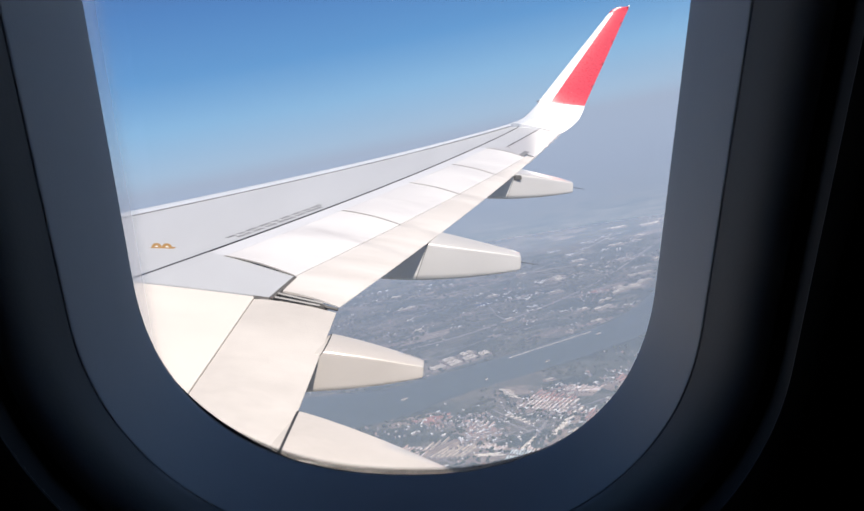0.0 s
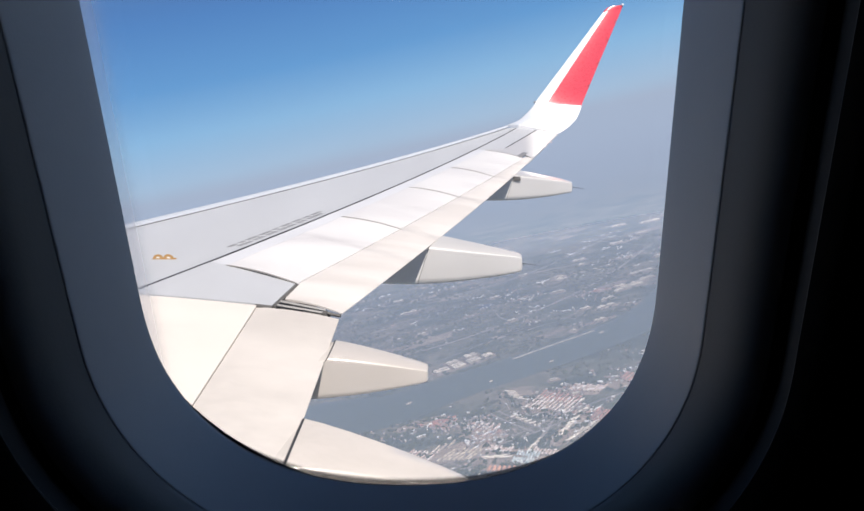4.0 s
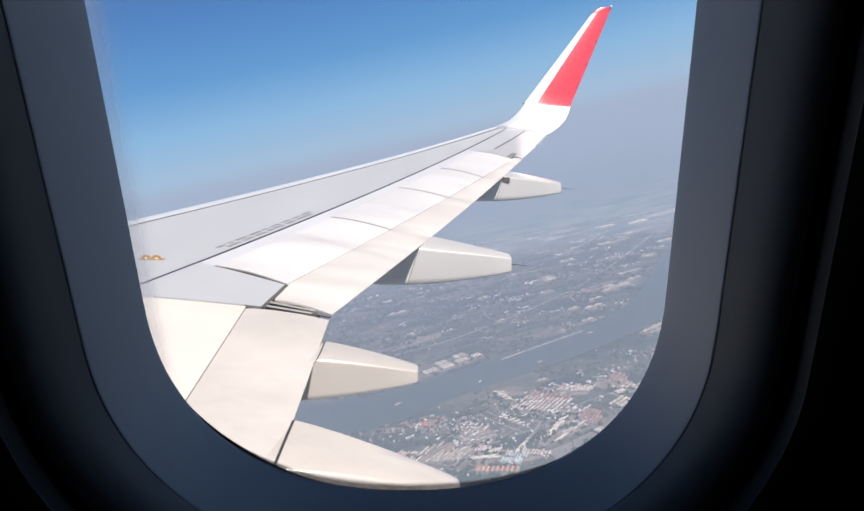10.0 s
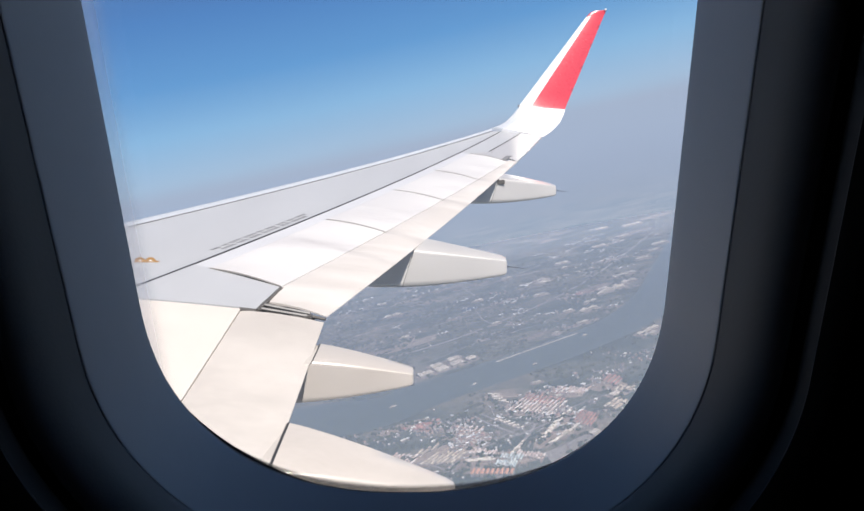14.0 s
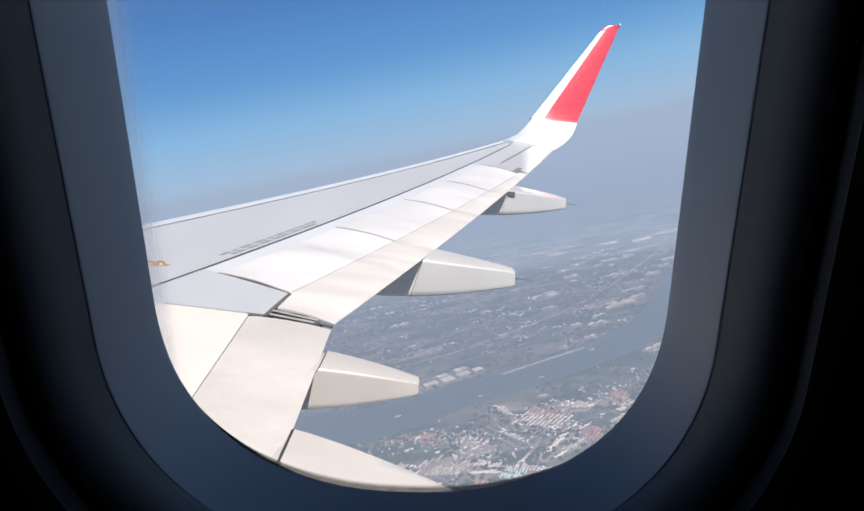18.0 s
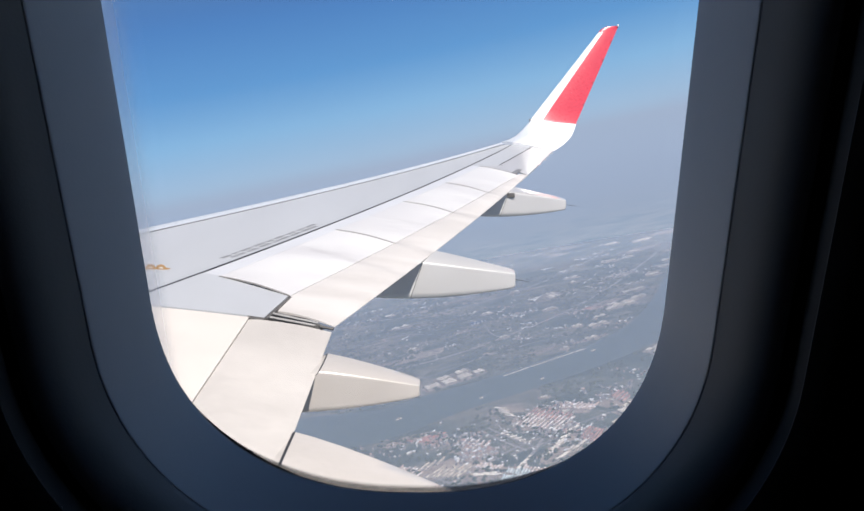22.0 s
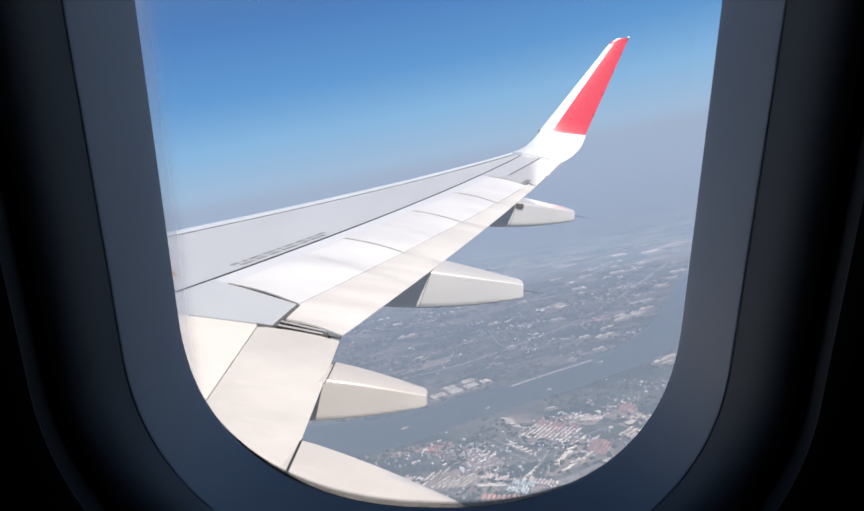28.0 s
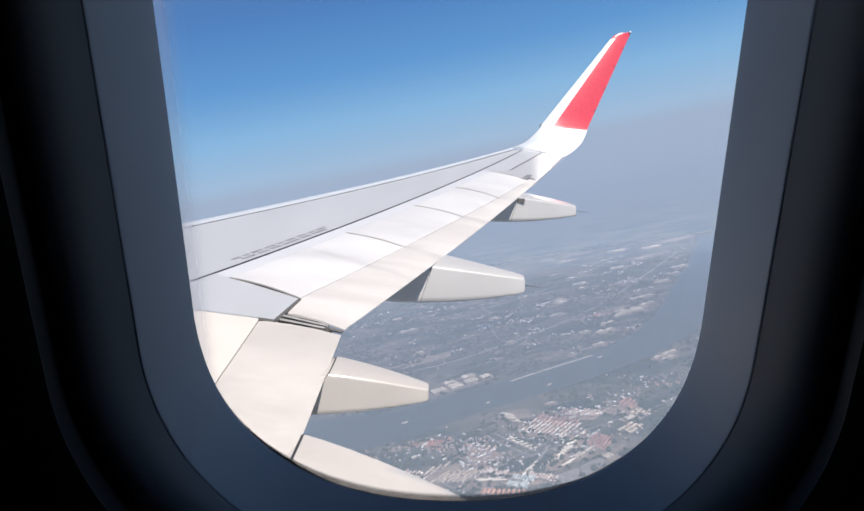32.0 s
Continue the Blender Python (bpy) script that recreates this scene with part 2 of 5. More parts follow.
WINGLET_RED = material("winglet_red_paint", (0.66, 0.058, 0.088), 0.28, vary=0.03, scale=2.5, coat=0.3)
# the sky's sheen on bare metal, put into a pale blue-grey
SLAT_METAL = material("slat_blue_sheen", (0.60, 0.64, 0.70), 0.38, metal=0.15, vary=0.05, scale=3.0)
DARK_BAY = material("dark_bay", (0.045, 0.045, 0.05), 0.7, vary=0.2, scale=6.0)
JOINT = material("joint_rubber", (0.26, 0.25, 0.24), 0.7, vary=0.2, scale=8.0)
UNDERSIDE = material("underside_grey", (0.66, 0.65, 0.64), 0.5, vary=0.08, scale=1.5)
BLACK_LINE = material("walkway_black_paint", (0.05, 0.052, 0.06), 0.6, vary=0.2, scale=8.0)
MARK_GREY = material("stencil_grey_paint", (0.23, 0.235, 0.25), 0.6, vary=0.15, scale=10.0)
MARK_ORANGE = material("marking_orange_paint", (0.40, 0.225, 0.065), 0.5, vary=0.1, scale=10.0)
WICK_DARK = material("discharger_dark", (0.10, 0.035, 0.04), 0.6, vary=0.1, scale=12.0)
STEEL = material("linkage_grey_primer", (0.125, 0.12, 0.115), 0.6, metal=0.0, vary=0.15, scale=12.0)
BEAM = material("beam_grey_paint", (0.34, 0.335, 0.33), 0.5, vary=0.1, scale=12.0)
LIGHT_GLASS = material("lamp_glass", (0.85, 0.86, 0.88), 0.1, vary=0.02)
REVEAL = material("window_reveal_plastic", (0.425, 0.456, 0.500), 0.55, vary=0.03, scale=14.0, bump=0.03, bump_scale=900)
# darker than the reveal: the outer moulding's shade is put into its colour
SURROUND = material("window_surround_shaded", (0.20, 0.207, 0.218), 0.6, vary=0.03, scale=12.0, bump=0.03, bump_scale=700)
SEAL = material("window_seal_rubber", (0.03, 0.032, 0.036), 0.7, vary=0.15, scale=30.0)
SEAM = material("moulding_seam", (0.34, 0.36, 0.385), 0.7, vary=0.1, scale=30.0)
RIM_SEAL = material("window_rim_rubber", (0.30, 0.30, 0.31), 0.7, vary=0.12, scale=30.0)
# a pale lining: the dark of the unlit cabin is put into its colour
CABIN_LINING = material("cabin_lining_unlit", (0.019, 0.020, 0.024), 0.7, vary=0.04, scale=4.0, bump=0.1, bump_scale=300)
CABIN_FLOOR = material("cabin_carpet", (0.05, 0.06, 0.09), 0.95, vary=0.2, scale=20.0, bump=0.3, bump_scale=500)


def pane_material():
    mat = bpy.data.materials.new("acrylic_pane")
    mat.use_nodes = True
    nt = mat.node_tree
    nt.nodes.clear()
    out = nt.nodes.new("ShaderNodeOutputMaterial")
    clear = nt.nodes.new("ShaderNodeBsdfTransparent")
    clear.inputs["Color"].default_value = (0.97, 0.98, 0.985, 1)
    gloss = nt.nodes.new("ShaderNodeBsdfGlossy")
    gloss.inputs["Roughness"].default_value = 0.03
    film = nt.nodes.new("ShaderNodeBsdfTranslucent")
    film.inputs["Color"].default_value = (0.95, 0.905, 0.885, 1)
    a = nt.nodes.new("ShaderNodeMixShader")
    a.inputs[0].default_value = 0.03
    nt.links.new(clear.outputs[0], a.inputs[1])
    nt.links.new(gloss.outputs[0], a.inputs[2])
    # wiping smears and dust
    co = nt.nodes.new("ShaderNodeTexCoord")
    mp = nt.nodes.new("ShaderNodeMapping")
    mp.inputs["Scale"].default_value = (6, 14, 1)
    no = nt.nodes.new("ShaderNodeTexNoise")
    no.inputs["Scale"].default_value = 2.0
    no.inputs["Detail"].default_value = 6
    mr = nt.nodes.new("ShaderNodeMapRange")
    mr.inputs["From Min"].default_value, mr.inputs["From Max"].default_value = 0.45, 0.8
    mr.inputs["To Max"].default_value = 0.035
    nt.links.new(co.outputs["Object"], mp.inputs["Vector"])
    nt.links.new(mp.outputs[0], no.inputs["Vector"])
    nt.links.new(no.outputs["Fac"], mr.inputs["Value"])
    # pale glare along the forward rim, put in as a graded film
    sep = nt.nodes.new("ShaderNodeSeparateXYZ")
    nt.links.new(co.outputs["Object"], sep.inputs[0])
    rim = nt.nodes.new("ShaderNodeMapRange")
    rim.interpolation_type = "SMOOTHSTEP"
    rim.inputs["From Min"].default_value, rim.inputs["From Max"].default_value = GLARE_IN, GLARE_OUT
    rim.inputs["To Max"].default_value = 0.13
    nt.links.new(sep.outputs["X"], rim.inputs["Value"])
    edge = nt.nodes.new("ShaderNodeMapRange")
    edge.interpolation_type = "SMOOTHSTEP"
    edge.inputs["From Min"].default_value, edge.inputs["From Max"].default_value = GLARE_OUT + 0.0125, GLARE_OUT + 0.003
    edge.inputs["To Max"].default_value = 0.28
    nt.links.new(sep.outputs["X"], edge.inputs["Value"])
    band = nt.nodes.new("ShaderNodeMath")
    nt.links.new(rim.outputs[0], band.inputs[0])
    nt.links.new(edge.outputs[0], band.inputs[1])
    both = nt.nodes.new("ShaderNodeMath")
    nt.links.new(mr.outputs[0], both.inputs[0])
    nt.links.new(band.outputs[0], both.inputs[1])
    b = nt.nodes.new("ShaderNodeMixShader")
    nt.links.new(both.outputs[0], b.inputs[0])
    nt.links.new(a.outputs[0], b.inputs[1])
    nt.links.new(film.outputs[0], b.inputs[2])
    nt.links.new(b.outputs[0], out.inputs["Surface"])
    return mat


GLARE_IN, GLARE_OUT = -0.144, -0.163
PANE = pane_material()


def rim_film_material(cover):
    """A dark film on the pane, that hides part of the view."""
    mat = bpy.data.materials.new("pane_rim_film")
    mat.use_nodes = True
    nt = mat.node_tree
    nt.nodes.clear()
    out = nt.nodes.new("ShaderNodeOutputMaterial")
    mix = nt.nodes.new("ShaderNodeMixShader")
    mix.inputs[0].default_value = cover
    clear = nt.nodes.new("ShaderNodeBsdfTransparent")
    dark_coat = nt.nodes.new("ShaderNodeBsdfDiffuse")
    dark_coat.inputs["Color"].default_value = (0.10, 0.095, 0.10, 1)
    nt.links.new(clear.outputs[0], mix.inputs[1])
    nt.links.new(dark_coat.outputs[0], mix.inputs[2])
    nt.links.new(mix.outputs[0], out.inputs["Surface"])
    return mat


# ---- builders ----
BASES = {}


def thing(name, base, label, category, group="", kind=""):
    """An Empty at base (aircraft axes) that parents the parts of one thing."""
    ob = new(name)
    ob.empty_display_size = 0.2
    ob.matrix_world = BANK @ Matrix.Translation(base)
    BASES[ob.name] = Vector(base)
    return tagged(ob, label, category, group, kind)


def part(name, bm, mat, parent, label="", smooth=False):
    """Links a bmesh, given in aircraft axes, as one mesh under a thing or a part."""
    base = BASES[parent.name]
    bm.normal_update()
    me = bpy.data.meshes.new(name)
    for v in bm.verts:
        v.co -= base
    for f in bm.faces:
        f.smooth = smooth
    bm.to_mesh(me)
    bm.free()
    me.materials.append(mat)
    ob = new(name, me)
    ob.parent = parent
    BASES[ob.name] = base
    if smooth:
        me.set_sharp_from_angle(angle=radians(35))
    return tagged(ob, label) if label else ob


def solid_grid(rows, thick, bm=None, down=Vector((0, 0, -1))):
    """A slab whose top is the grid of points rows[i][j]."""
    bm = bm or bmesh.new()
    top = [[bm.verts.new(p) for p in r] for r in rows]
    low = [[bm.verts.new(Vector(p) + down * thick) for p in r] for r in rows]
    n, m = len(rows), len(rows[0])
    for i in range(n - 1):
        for j in range(m - 1):
            bm.faces.new((top[i][j], top[i + 1][j], top[i + 1][j + 1], top[i][j + 1]))
            bm.faces.new((low[i][j], low[i][j + 1], low[i + 1][j + 1], low[i + 1][j]))
    rim = [(i, 0) for i in range(n)] + [(n - 1, j) for j in range(1, m)] + [(i, m - 1) for i in range(n - 2, -1, -1)] + [(0, j) for j in range(m - 2, 0, -1)]
    for (a, b), (c, d) in zip(rim, rim[1:] + rim[:1]):
        bm.faces.new((top[a][b], low[a][b], low[c][d], top[c][d]))
    bmesh.ops.recalc_face_normals(bm, faces=bm.faces)
    return bm


def loft(rings, closed=True, cap=True, bm=None):
    """Skins the rings of points, each of the same length."""
    bm = bm or bmesh.new()
    vs = [[bm.verts.new(p) for p in r] for r in rings]
    n = len(rings[0])
    for a, b in zip(vs, vs[1:]):
        for j in range(n if closed else n - 1):
            k = (j + 1) % n
            bm.faces.new((a[j], a[k], b[k], b[j]))
    if cap:
        bm.faces.new(vs[0][::-1])
        bm.faces.new(vs[-1])
    bmesh.ops.recalc_face_normals(bm, faces=bm.faces)
    return bm


def box(lo, hi, bevel=0.0, bm=None):
    bm = bm or bmesh.new()
    m = Matrix.Translation((Vector(lo) + Vector(hi)) / 2) @ Matrix.Diagonal((*(Vector(hi) - Vector(lo)), 1))
    made = bmesh.ops.create_cube(bm, size=1, matrix=m)["verts"]
    if bevel:
        edges = {e for v in made for e in v.link_edges}
        bmesh.ops.bevel(bm, geom=list(edges), offset=bevel, segments=2, affect="EDGES")
    return bm


def rod(a, b, radius, sides=8, bm=None, end=None):
    a, b = Vector(a), Vector(b)
    q = (b - a).to_track_quat("Z", "Y").to_matrix()
    rings = []
    for p, r in ((a, radius), (b, end if end is not None else radius)):
        rings.append([p + q @ Vector((r * math.cos(2 * math.pi * k / sides), r * math.sin(2 * math.pi * k / sides), 0)) for k in range(sides)])
    return loft(rings, bm=bm)


# ---- the wing's shape ----
KINK = 6.4


def x_te(y):
    return 0.2944 * (y - KINK) if y > KINK else 0.0


def x_le(y):
    return -3.547 + 0.5459 * (y - KINK)


def z_te(y):
    z = 0.08796 * (y - 2) + 0.667 * (max(y - 2, 0) / 14.6) ** 2.104
    return z - 0.352 * (KINK - y) / 3 if y < KINK else z


def z_le(y):
    return 0.08796 * (y - 2) + 0.667 * (max(y - 2, 0) / 14.6) ** 2.104 + 0.245 * (1 - 0.05 * (y - KINK))


def skin(x, y, lift=0.0):
    """The point of the wing's upper skin over the plan's x, y."""
    c = x_te(y) - x_le(y)
    s = (x_te(y) - x) / c
    bulge = 0.08 * c * s * (1 - s) if 0 < s < 1 else 0.0
    return Vector((x, y, z_te(y) + (z_le(y) - z_te(y)) * s + bulge + lift))


def panel(p00, p10, p11, p01, nu, nv, lift=0.0, thick=0.04, inset=0.0, dip=0.0, camber=0.0):
    """A skin panel over a four-cornered plan, its rim set in by inset and slightly rolled down, its chord arched by camber."""
    c = [Vector((*p, 0)) for p in (p00, p10, p11, p01)]
    mid = sum(c, Vector()) / 4
    if inset:
        c = [p + (mid - p).normalized() * inset * 1.41 for p in c]
    rows = []
    for i in range(nu + 1):
        u = i / nu
        row = []
        for j in range(nv + 1):
            v = j / nv
            p = (c[0] * (1 - u) + c[1] * u) * (1 - v) + (c[3] * (1 - u) + c[2] * u) * v
            row.append(skin(p.x, p.y, lift - (dip if i in (0, nu) or j in (0, nv) else 0) + camber * math.sin(math.pi * u)))
        rows.append(row)
    return solid_grid(rows, thick)


def walk_line(y):
    return -1.50 + 0.3635 * (y - 6.58)


def spoiler_front(y):
    return -1.086 + 0.3625 * (y - 7.177)


def spoiler_back(y):
    return -0.43 + 0.361 * (y - 6.896)


# ---- the cabin wall and its window ----
LEAN = 12.5
WIN = BANK @ Matrix.Translation((0.889, 1.91, 1.593)) @ pose(0, 0, 0, 90 + LEAN, 0, 0)   # u aft, v up along the wall, w into the cabin
CU, HALF = -0.033, 0.1255


def outline(grow=0.0, n=72):
    """The window's rounded outline in u, v: straight sides, full superellipse ends."""
    pts = []
    rx = HALF + grow
    for low, rz, sgn in ((-0.070, 0.115 + grow, -1), (0.075, 0.105 + grow, 1)):
        for k in range(n + 1):
            a = math.pi * k / n
            cx, sx = math.cos(a), math.sin(a)
            e = 2 / max(1.97, 2.3 - 32 * max(0.0, grow - 0.002))     # the outer mouldings are rounder
            pts.append((CU + sgn * -1 * rx * math.copysign(abs(cx) ** e, cx), low + sgn * rz * sx ** e))
    return pts


def win_thing(name, label, category, kind=""):
    ob = new(name)
    ob.matrix_world = WIN
    BASES[ob.name] = Vector((0, 0, 0))
    return tagged(ob, label, category, "", kind)


def ring_skin(profile, bm=None):
    """Skins window outlines along a profile of (grow, w)."""
    rings = [[Vector((u, v, w)) for u, v in outline(g)] for g, w in profile]
    return loft(rings, cap=False, bm=bm)


window = win_thing("window_1", "oval cabin window in a grey plastic surround, seen from the seat", "window", "structure")
part("window_seal", ring_skin([(0.0075, -0.0060), (0.0030, -0.0040), (0.0012, -0.0015), (0.0008, -0.0004)]), RIM_SEAL, window,
     "thin black rubber seal", smooth=True)
part("window_frame", ring_skin([(0.0008, -0.0004), (0.0004, 0.0002), (0.0006, 0.003), (0.002, 0.012), (0.005, 0.028), (0.0075, 0.0430), (0.0077, 0.0438), (0.0080, 0.0442)]), REVEAL, window,
     "grey plastic reveal", smooth=True)
part("seam", ring_skin([(0.0079, 0.0441), (0.0086, 0.0442), (0.0086, 0.0448), (0.0081, 0.0449)]), SEAM, window, "dark seam between the mouldings")
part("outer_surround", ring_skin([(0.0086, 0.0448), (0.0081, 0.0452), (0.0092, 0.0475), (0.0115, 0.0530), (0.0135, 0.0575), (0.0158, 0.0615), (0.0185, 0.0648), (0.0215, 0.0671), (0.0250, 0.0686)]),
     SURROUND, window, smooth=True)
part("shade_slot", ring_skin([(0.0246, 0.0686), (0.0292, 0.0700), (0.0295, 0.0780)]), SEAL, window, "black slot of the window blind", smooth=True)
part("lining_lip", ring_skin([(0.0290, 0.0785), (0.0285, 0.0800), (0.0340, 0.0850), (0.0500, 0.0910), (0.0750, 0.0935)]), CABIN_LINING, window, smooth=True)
bm = bmesh.new()
bm.faces.new([bm.verts.new((u, v, -0.0040)) for u, v in outline(0.0055)])
pane = part("pane", bm, PANE, window, "clear acrylic pane")
pane.visible_shadow = False


def arc_skin(a, b, lo, hi, depth, n=72):
    """A strip along the window's lower rim, between two angles and two growths of its outline, that runs out thin at its ends."""
    idx = range(int(lo * n), int(hi * n) + 1)
    rings = []
    for g in (a, b):
        ring = []
        for q, k in enumerate(idx):
            f = max(0.0, math.sin(math.pi * q / (len(idx) - 1))) ** 0.45
            u, v = outline(0.0045 + (g - 0.0045) * f, n)[k]
            ring.append(Vector((u, v, depth)))
        rings.append(ring)
    return loft(rings, closed=False, cap=False)


for a, b, lo, hi, cover in ((-0.0024, 0.0050, 0.30, 0.80, 0.24), (-0.0015, 0.0050, 0.28, 0.84, 0.40), (-0.0006, 0.0050, 0.26, 0.88, 0.55)):
    film = part("rim_sealant", arc_skin(a, b, lo, hi, -0.0036 + 0.0004 * cover), rim_film_material(cover), window, "dark graded film along the lower rim")
    film.visible_shadow = False

# the fuselage: a round barrel, with the window's wall bay let into its side
AXIS_Z, R_OUT, R_IN = 1.164, 1.98, 1.866
BAY = 0.6                                  # half the width and height of the window's bay
X0, X1 = -5.2, 5.2                         # ends of the stretch of cabin
WIN_X = 0.889 + CU


def wall_sheet(grow, w, radius):
    """The bay's sheet with the window's outline cut out: flat round the hole, bent to the barrel at its rim."""
    rings = []
    for k in range(7):
        f = k / 6
        ring = []
        for u, v in outline(grow):
            d = Vector((u - CU, v)).normalized()
            s = BAY / max(abs(d.x), abs(d.y))
            a, b = u + (CU + d.x * s - u) * f, v + (d.y * s - v) * f
            ring.append(Vector((a, b, w + min(1.0, f * 1.5) * (radius - math.sqrt(radius ** 2 - b * b)))))
        rings.append(ring)
    return loft(rings, cap=False)


def barrel(xa, xb, radius, a0, a1, steps=48):
    """Part of a round tube along x; angles in degrees from outboard, upwards."""
    n = max(2, int(steps * (a1 - a0) / 360))
    rows = [[Vector((x, radius * math.cos(radians(a0 + (a1 - a0) * k / n)), AXIS_Z + radius * math.sin(radians(a0 + (a1 - a0) * k / n)))) for k in range(n + 1)]
            for x in [xa + (xb - xa) * q / 4 for q in range(5)]]
    return loft(rows, closed=False, cap=False)


wall = win_thing("wall_window", "cabin side wall round the window, its lining coloured near black as unlit", "wall", "structure")
part("lining_panel", wall_sheet(0.074, 0.0932, R_IN), CABIN_LINING, wall, "matt lining panel, coloured near black as unlit", smooth=True)
part("outer_skin", wall_sheet(0.020, -0.020, R_OUT), PANEL_WHITE, wall, "white painted fuselage skin", smooth=True)


def shell(name, label, category):
    ob = new(name)
    ob.matrix_world = BANK
    BASES[ob.name] = Vector((0, 0, 0))
    return tagged(ob, label, category, "", "structure")


lo_x, hi_x = WIN_X - BAY, WIN_X + BAY
fus = shell("fuselage", "white round airliner fuselage over the wing root", "fuselage")
g = math.degrees(math.asin(BAY / R_OUT))
for xa, xb, a0, a1 in ((X0, lo_x, 0, 360), (lo_x, hi_x, LEAN + g, LEAN - g + 360), (hi_x, X1, 0, 360)):
    part("skin_section", barrel(xa, xb, R_OUT, a0, a1), PANEL_WHITE, fus, smooth=True)
g = math.degrees(math.asin(BAY / R_IN))
side = shell("wall_lining", "cabin side lining, coloured near black as unlit", "wall")
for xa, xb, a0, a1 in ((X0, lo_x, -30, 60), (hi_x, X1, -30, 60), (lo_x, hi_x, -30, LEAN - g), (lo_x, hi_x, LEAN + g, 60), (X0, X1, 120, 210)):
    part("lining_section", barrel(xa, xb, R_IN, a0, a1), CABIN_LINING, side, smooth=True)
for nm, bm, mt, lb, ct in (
        ("ceiling", barrel(X0, X1, R_IN, 59.9, 120.1), CABIN_LINING, "cabin ceiling lining, coloured near black as unlit", "ceiling"),
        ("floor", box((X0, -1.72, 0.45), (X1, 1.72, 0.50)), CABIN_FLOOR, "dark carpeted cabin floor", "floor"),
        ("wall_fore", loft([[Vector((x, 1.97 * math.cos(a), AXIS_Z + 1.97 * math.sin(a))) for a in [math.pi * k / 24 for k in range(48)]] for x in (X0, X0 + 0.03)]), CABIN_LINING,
         "bulkhead at the forward end of the cabin, coloured near black as unlit", "wall"),
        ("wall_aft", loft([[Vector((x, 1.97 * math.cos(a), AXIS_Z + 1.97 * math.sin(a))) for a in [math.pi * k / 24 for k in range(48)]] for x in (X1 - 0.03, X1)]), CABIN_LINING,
         "bulkhead at the aft end of the cabin, coloured near black as unlit", "wall")):
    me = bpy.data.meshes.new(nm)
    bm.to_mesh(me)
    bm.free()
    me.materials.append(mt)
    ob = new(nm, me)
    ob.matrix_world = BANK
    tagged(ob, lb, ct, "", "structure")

# ---- the wing ----
wing = thing("aircraft_wing", (-1.0, 8.0, 0.6), "pale grey and white airliner wing with an upturned red winglet", "wing")

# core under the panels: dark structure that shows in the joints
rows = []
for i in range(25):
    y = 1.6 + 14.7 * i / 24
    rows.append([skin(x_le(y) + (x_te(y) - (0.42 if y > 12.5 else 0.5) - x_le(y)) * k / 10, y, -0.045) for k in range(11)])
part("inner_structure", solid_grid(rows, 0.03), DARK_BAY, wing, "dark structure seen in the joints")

# wing box between slat and walkway line, in four skin plates
cuts = [1.6, 6.0, 9.9, 13.4, 16.35]
for a, b in zip(cuts, cuts[1:]):
    p = 0.026
    sl = lambda y: x_le(y) + p * (x_te(y) - x_le(y))
    part("skin_plate", panel((sl(a), a), (walk_line(a), a), (walk_line(b), b), (sl(b), b), 10, 12, 0, 0.04, 0.0006), WING_GREY, wing, smooth=True)

# slats along the leading edge
cuts = [1.6, 5.6, 8.6, 11.4, 13.9, 16.3]
for a, b in zip(cuts, cuts[1:]):
    rows = []
    for i in range(7):
        y = a + 0.004 + (b - a - 0.008) * i / 6
        c = x_te(y) - x_le(y)
        row = []
        for s, drop in ((0.0205, -0.006), (0.016, -0.010), (0.012, -0.013), (-0.004, -0.019), (-0.020, -0.020), (-0.035, -0.010), (-0.044, 0.01), (-0.045, 0.06), (-0.03, 0.13)):
            q = skin(x_le(y) + s * c, y)
            row.append(Vector((q.x, q.y, q.z - drop + 0.003 * (y - 8) * min(1, max(0, (0.046 - s) / 0.03)))))
        rows.append(row)
    part("slat", solid_grid(rows, 0.01), SLAT_METAL, wing, "bare aluminium slat", smooth=True)

rows = [[skin(x_le(y) + (0.0228 + d) * (x_te(y) - x_le(y)), y, 0.009) for d in (-0.0028, 0.0028)] for y in [1.6 + 14.7 * i / 40 for i in range(41)]]
part("slat_joint", solid_grid(rows, 0.008), MARK_GREY, wing, "dark joint behind the slats")

# painted walkway line along the rear of the box
rows = [[skin(walk_line(y) + dx, y, 0.002 - (0.02 if dx in (-0.010, 0.019) else 0)) for dx in (-0.010, -0.008, 0.017, 0.019)] for y in [6.35 + 10.0 * i / 40 for i in range(41)]]
part("walkway_line", solid_grid(rows, 0.01), BLACK_LINE, wing, "black walkway line")

# strip between line and spoilers
cuts = [7.19, 9.9, 13.8]
for a, b in zip(cuts, cuts[1:]):
    part("shroud_strip", panel((walk_line(a + (0.06 if a < 8 else 0)) + 0.020, a + (0.06 if a < 8 else 0)), (spoiler_front(a) - 0.006, a), (spoiler_front(b) - 0.006, b), (walk_line(b) + 0.020, b), 3, 10, -0.001, 0.03),
         STRIP_PALE, wing, smooth=True)

# spoilers
fronts = [7.177, 9.012, 10.69, 12.165, 13.774]
backs = [6.896, 8.735, 10.40, 11.82, 13.42]
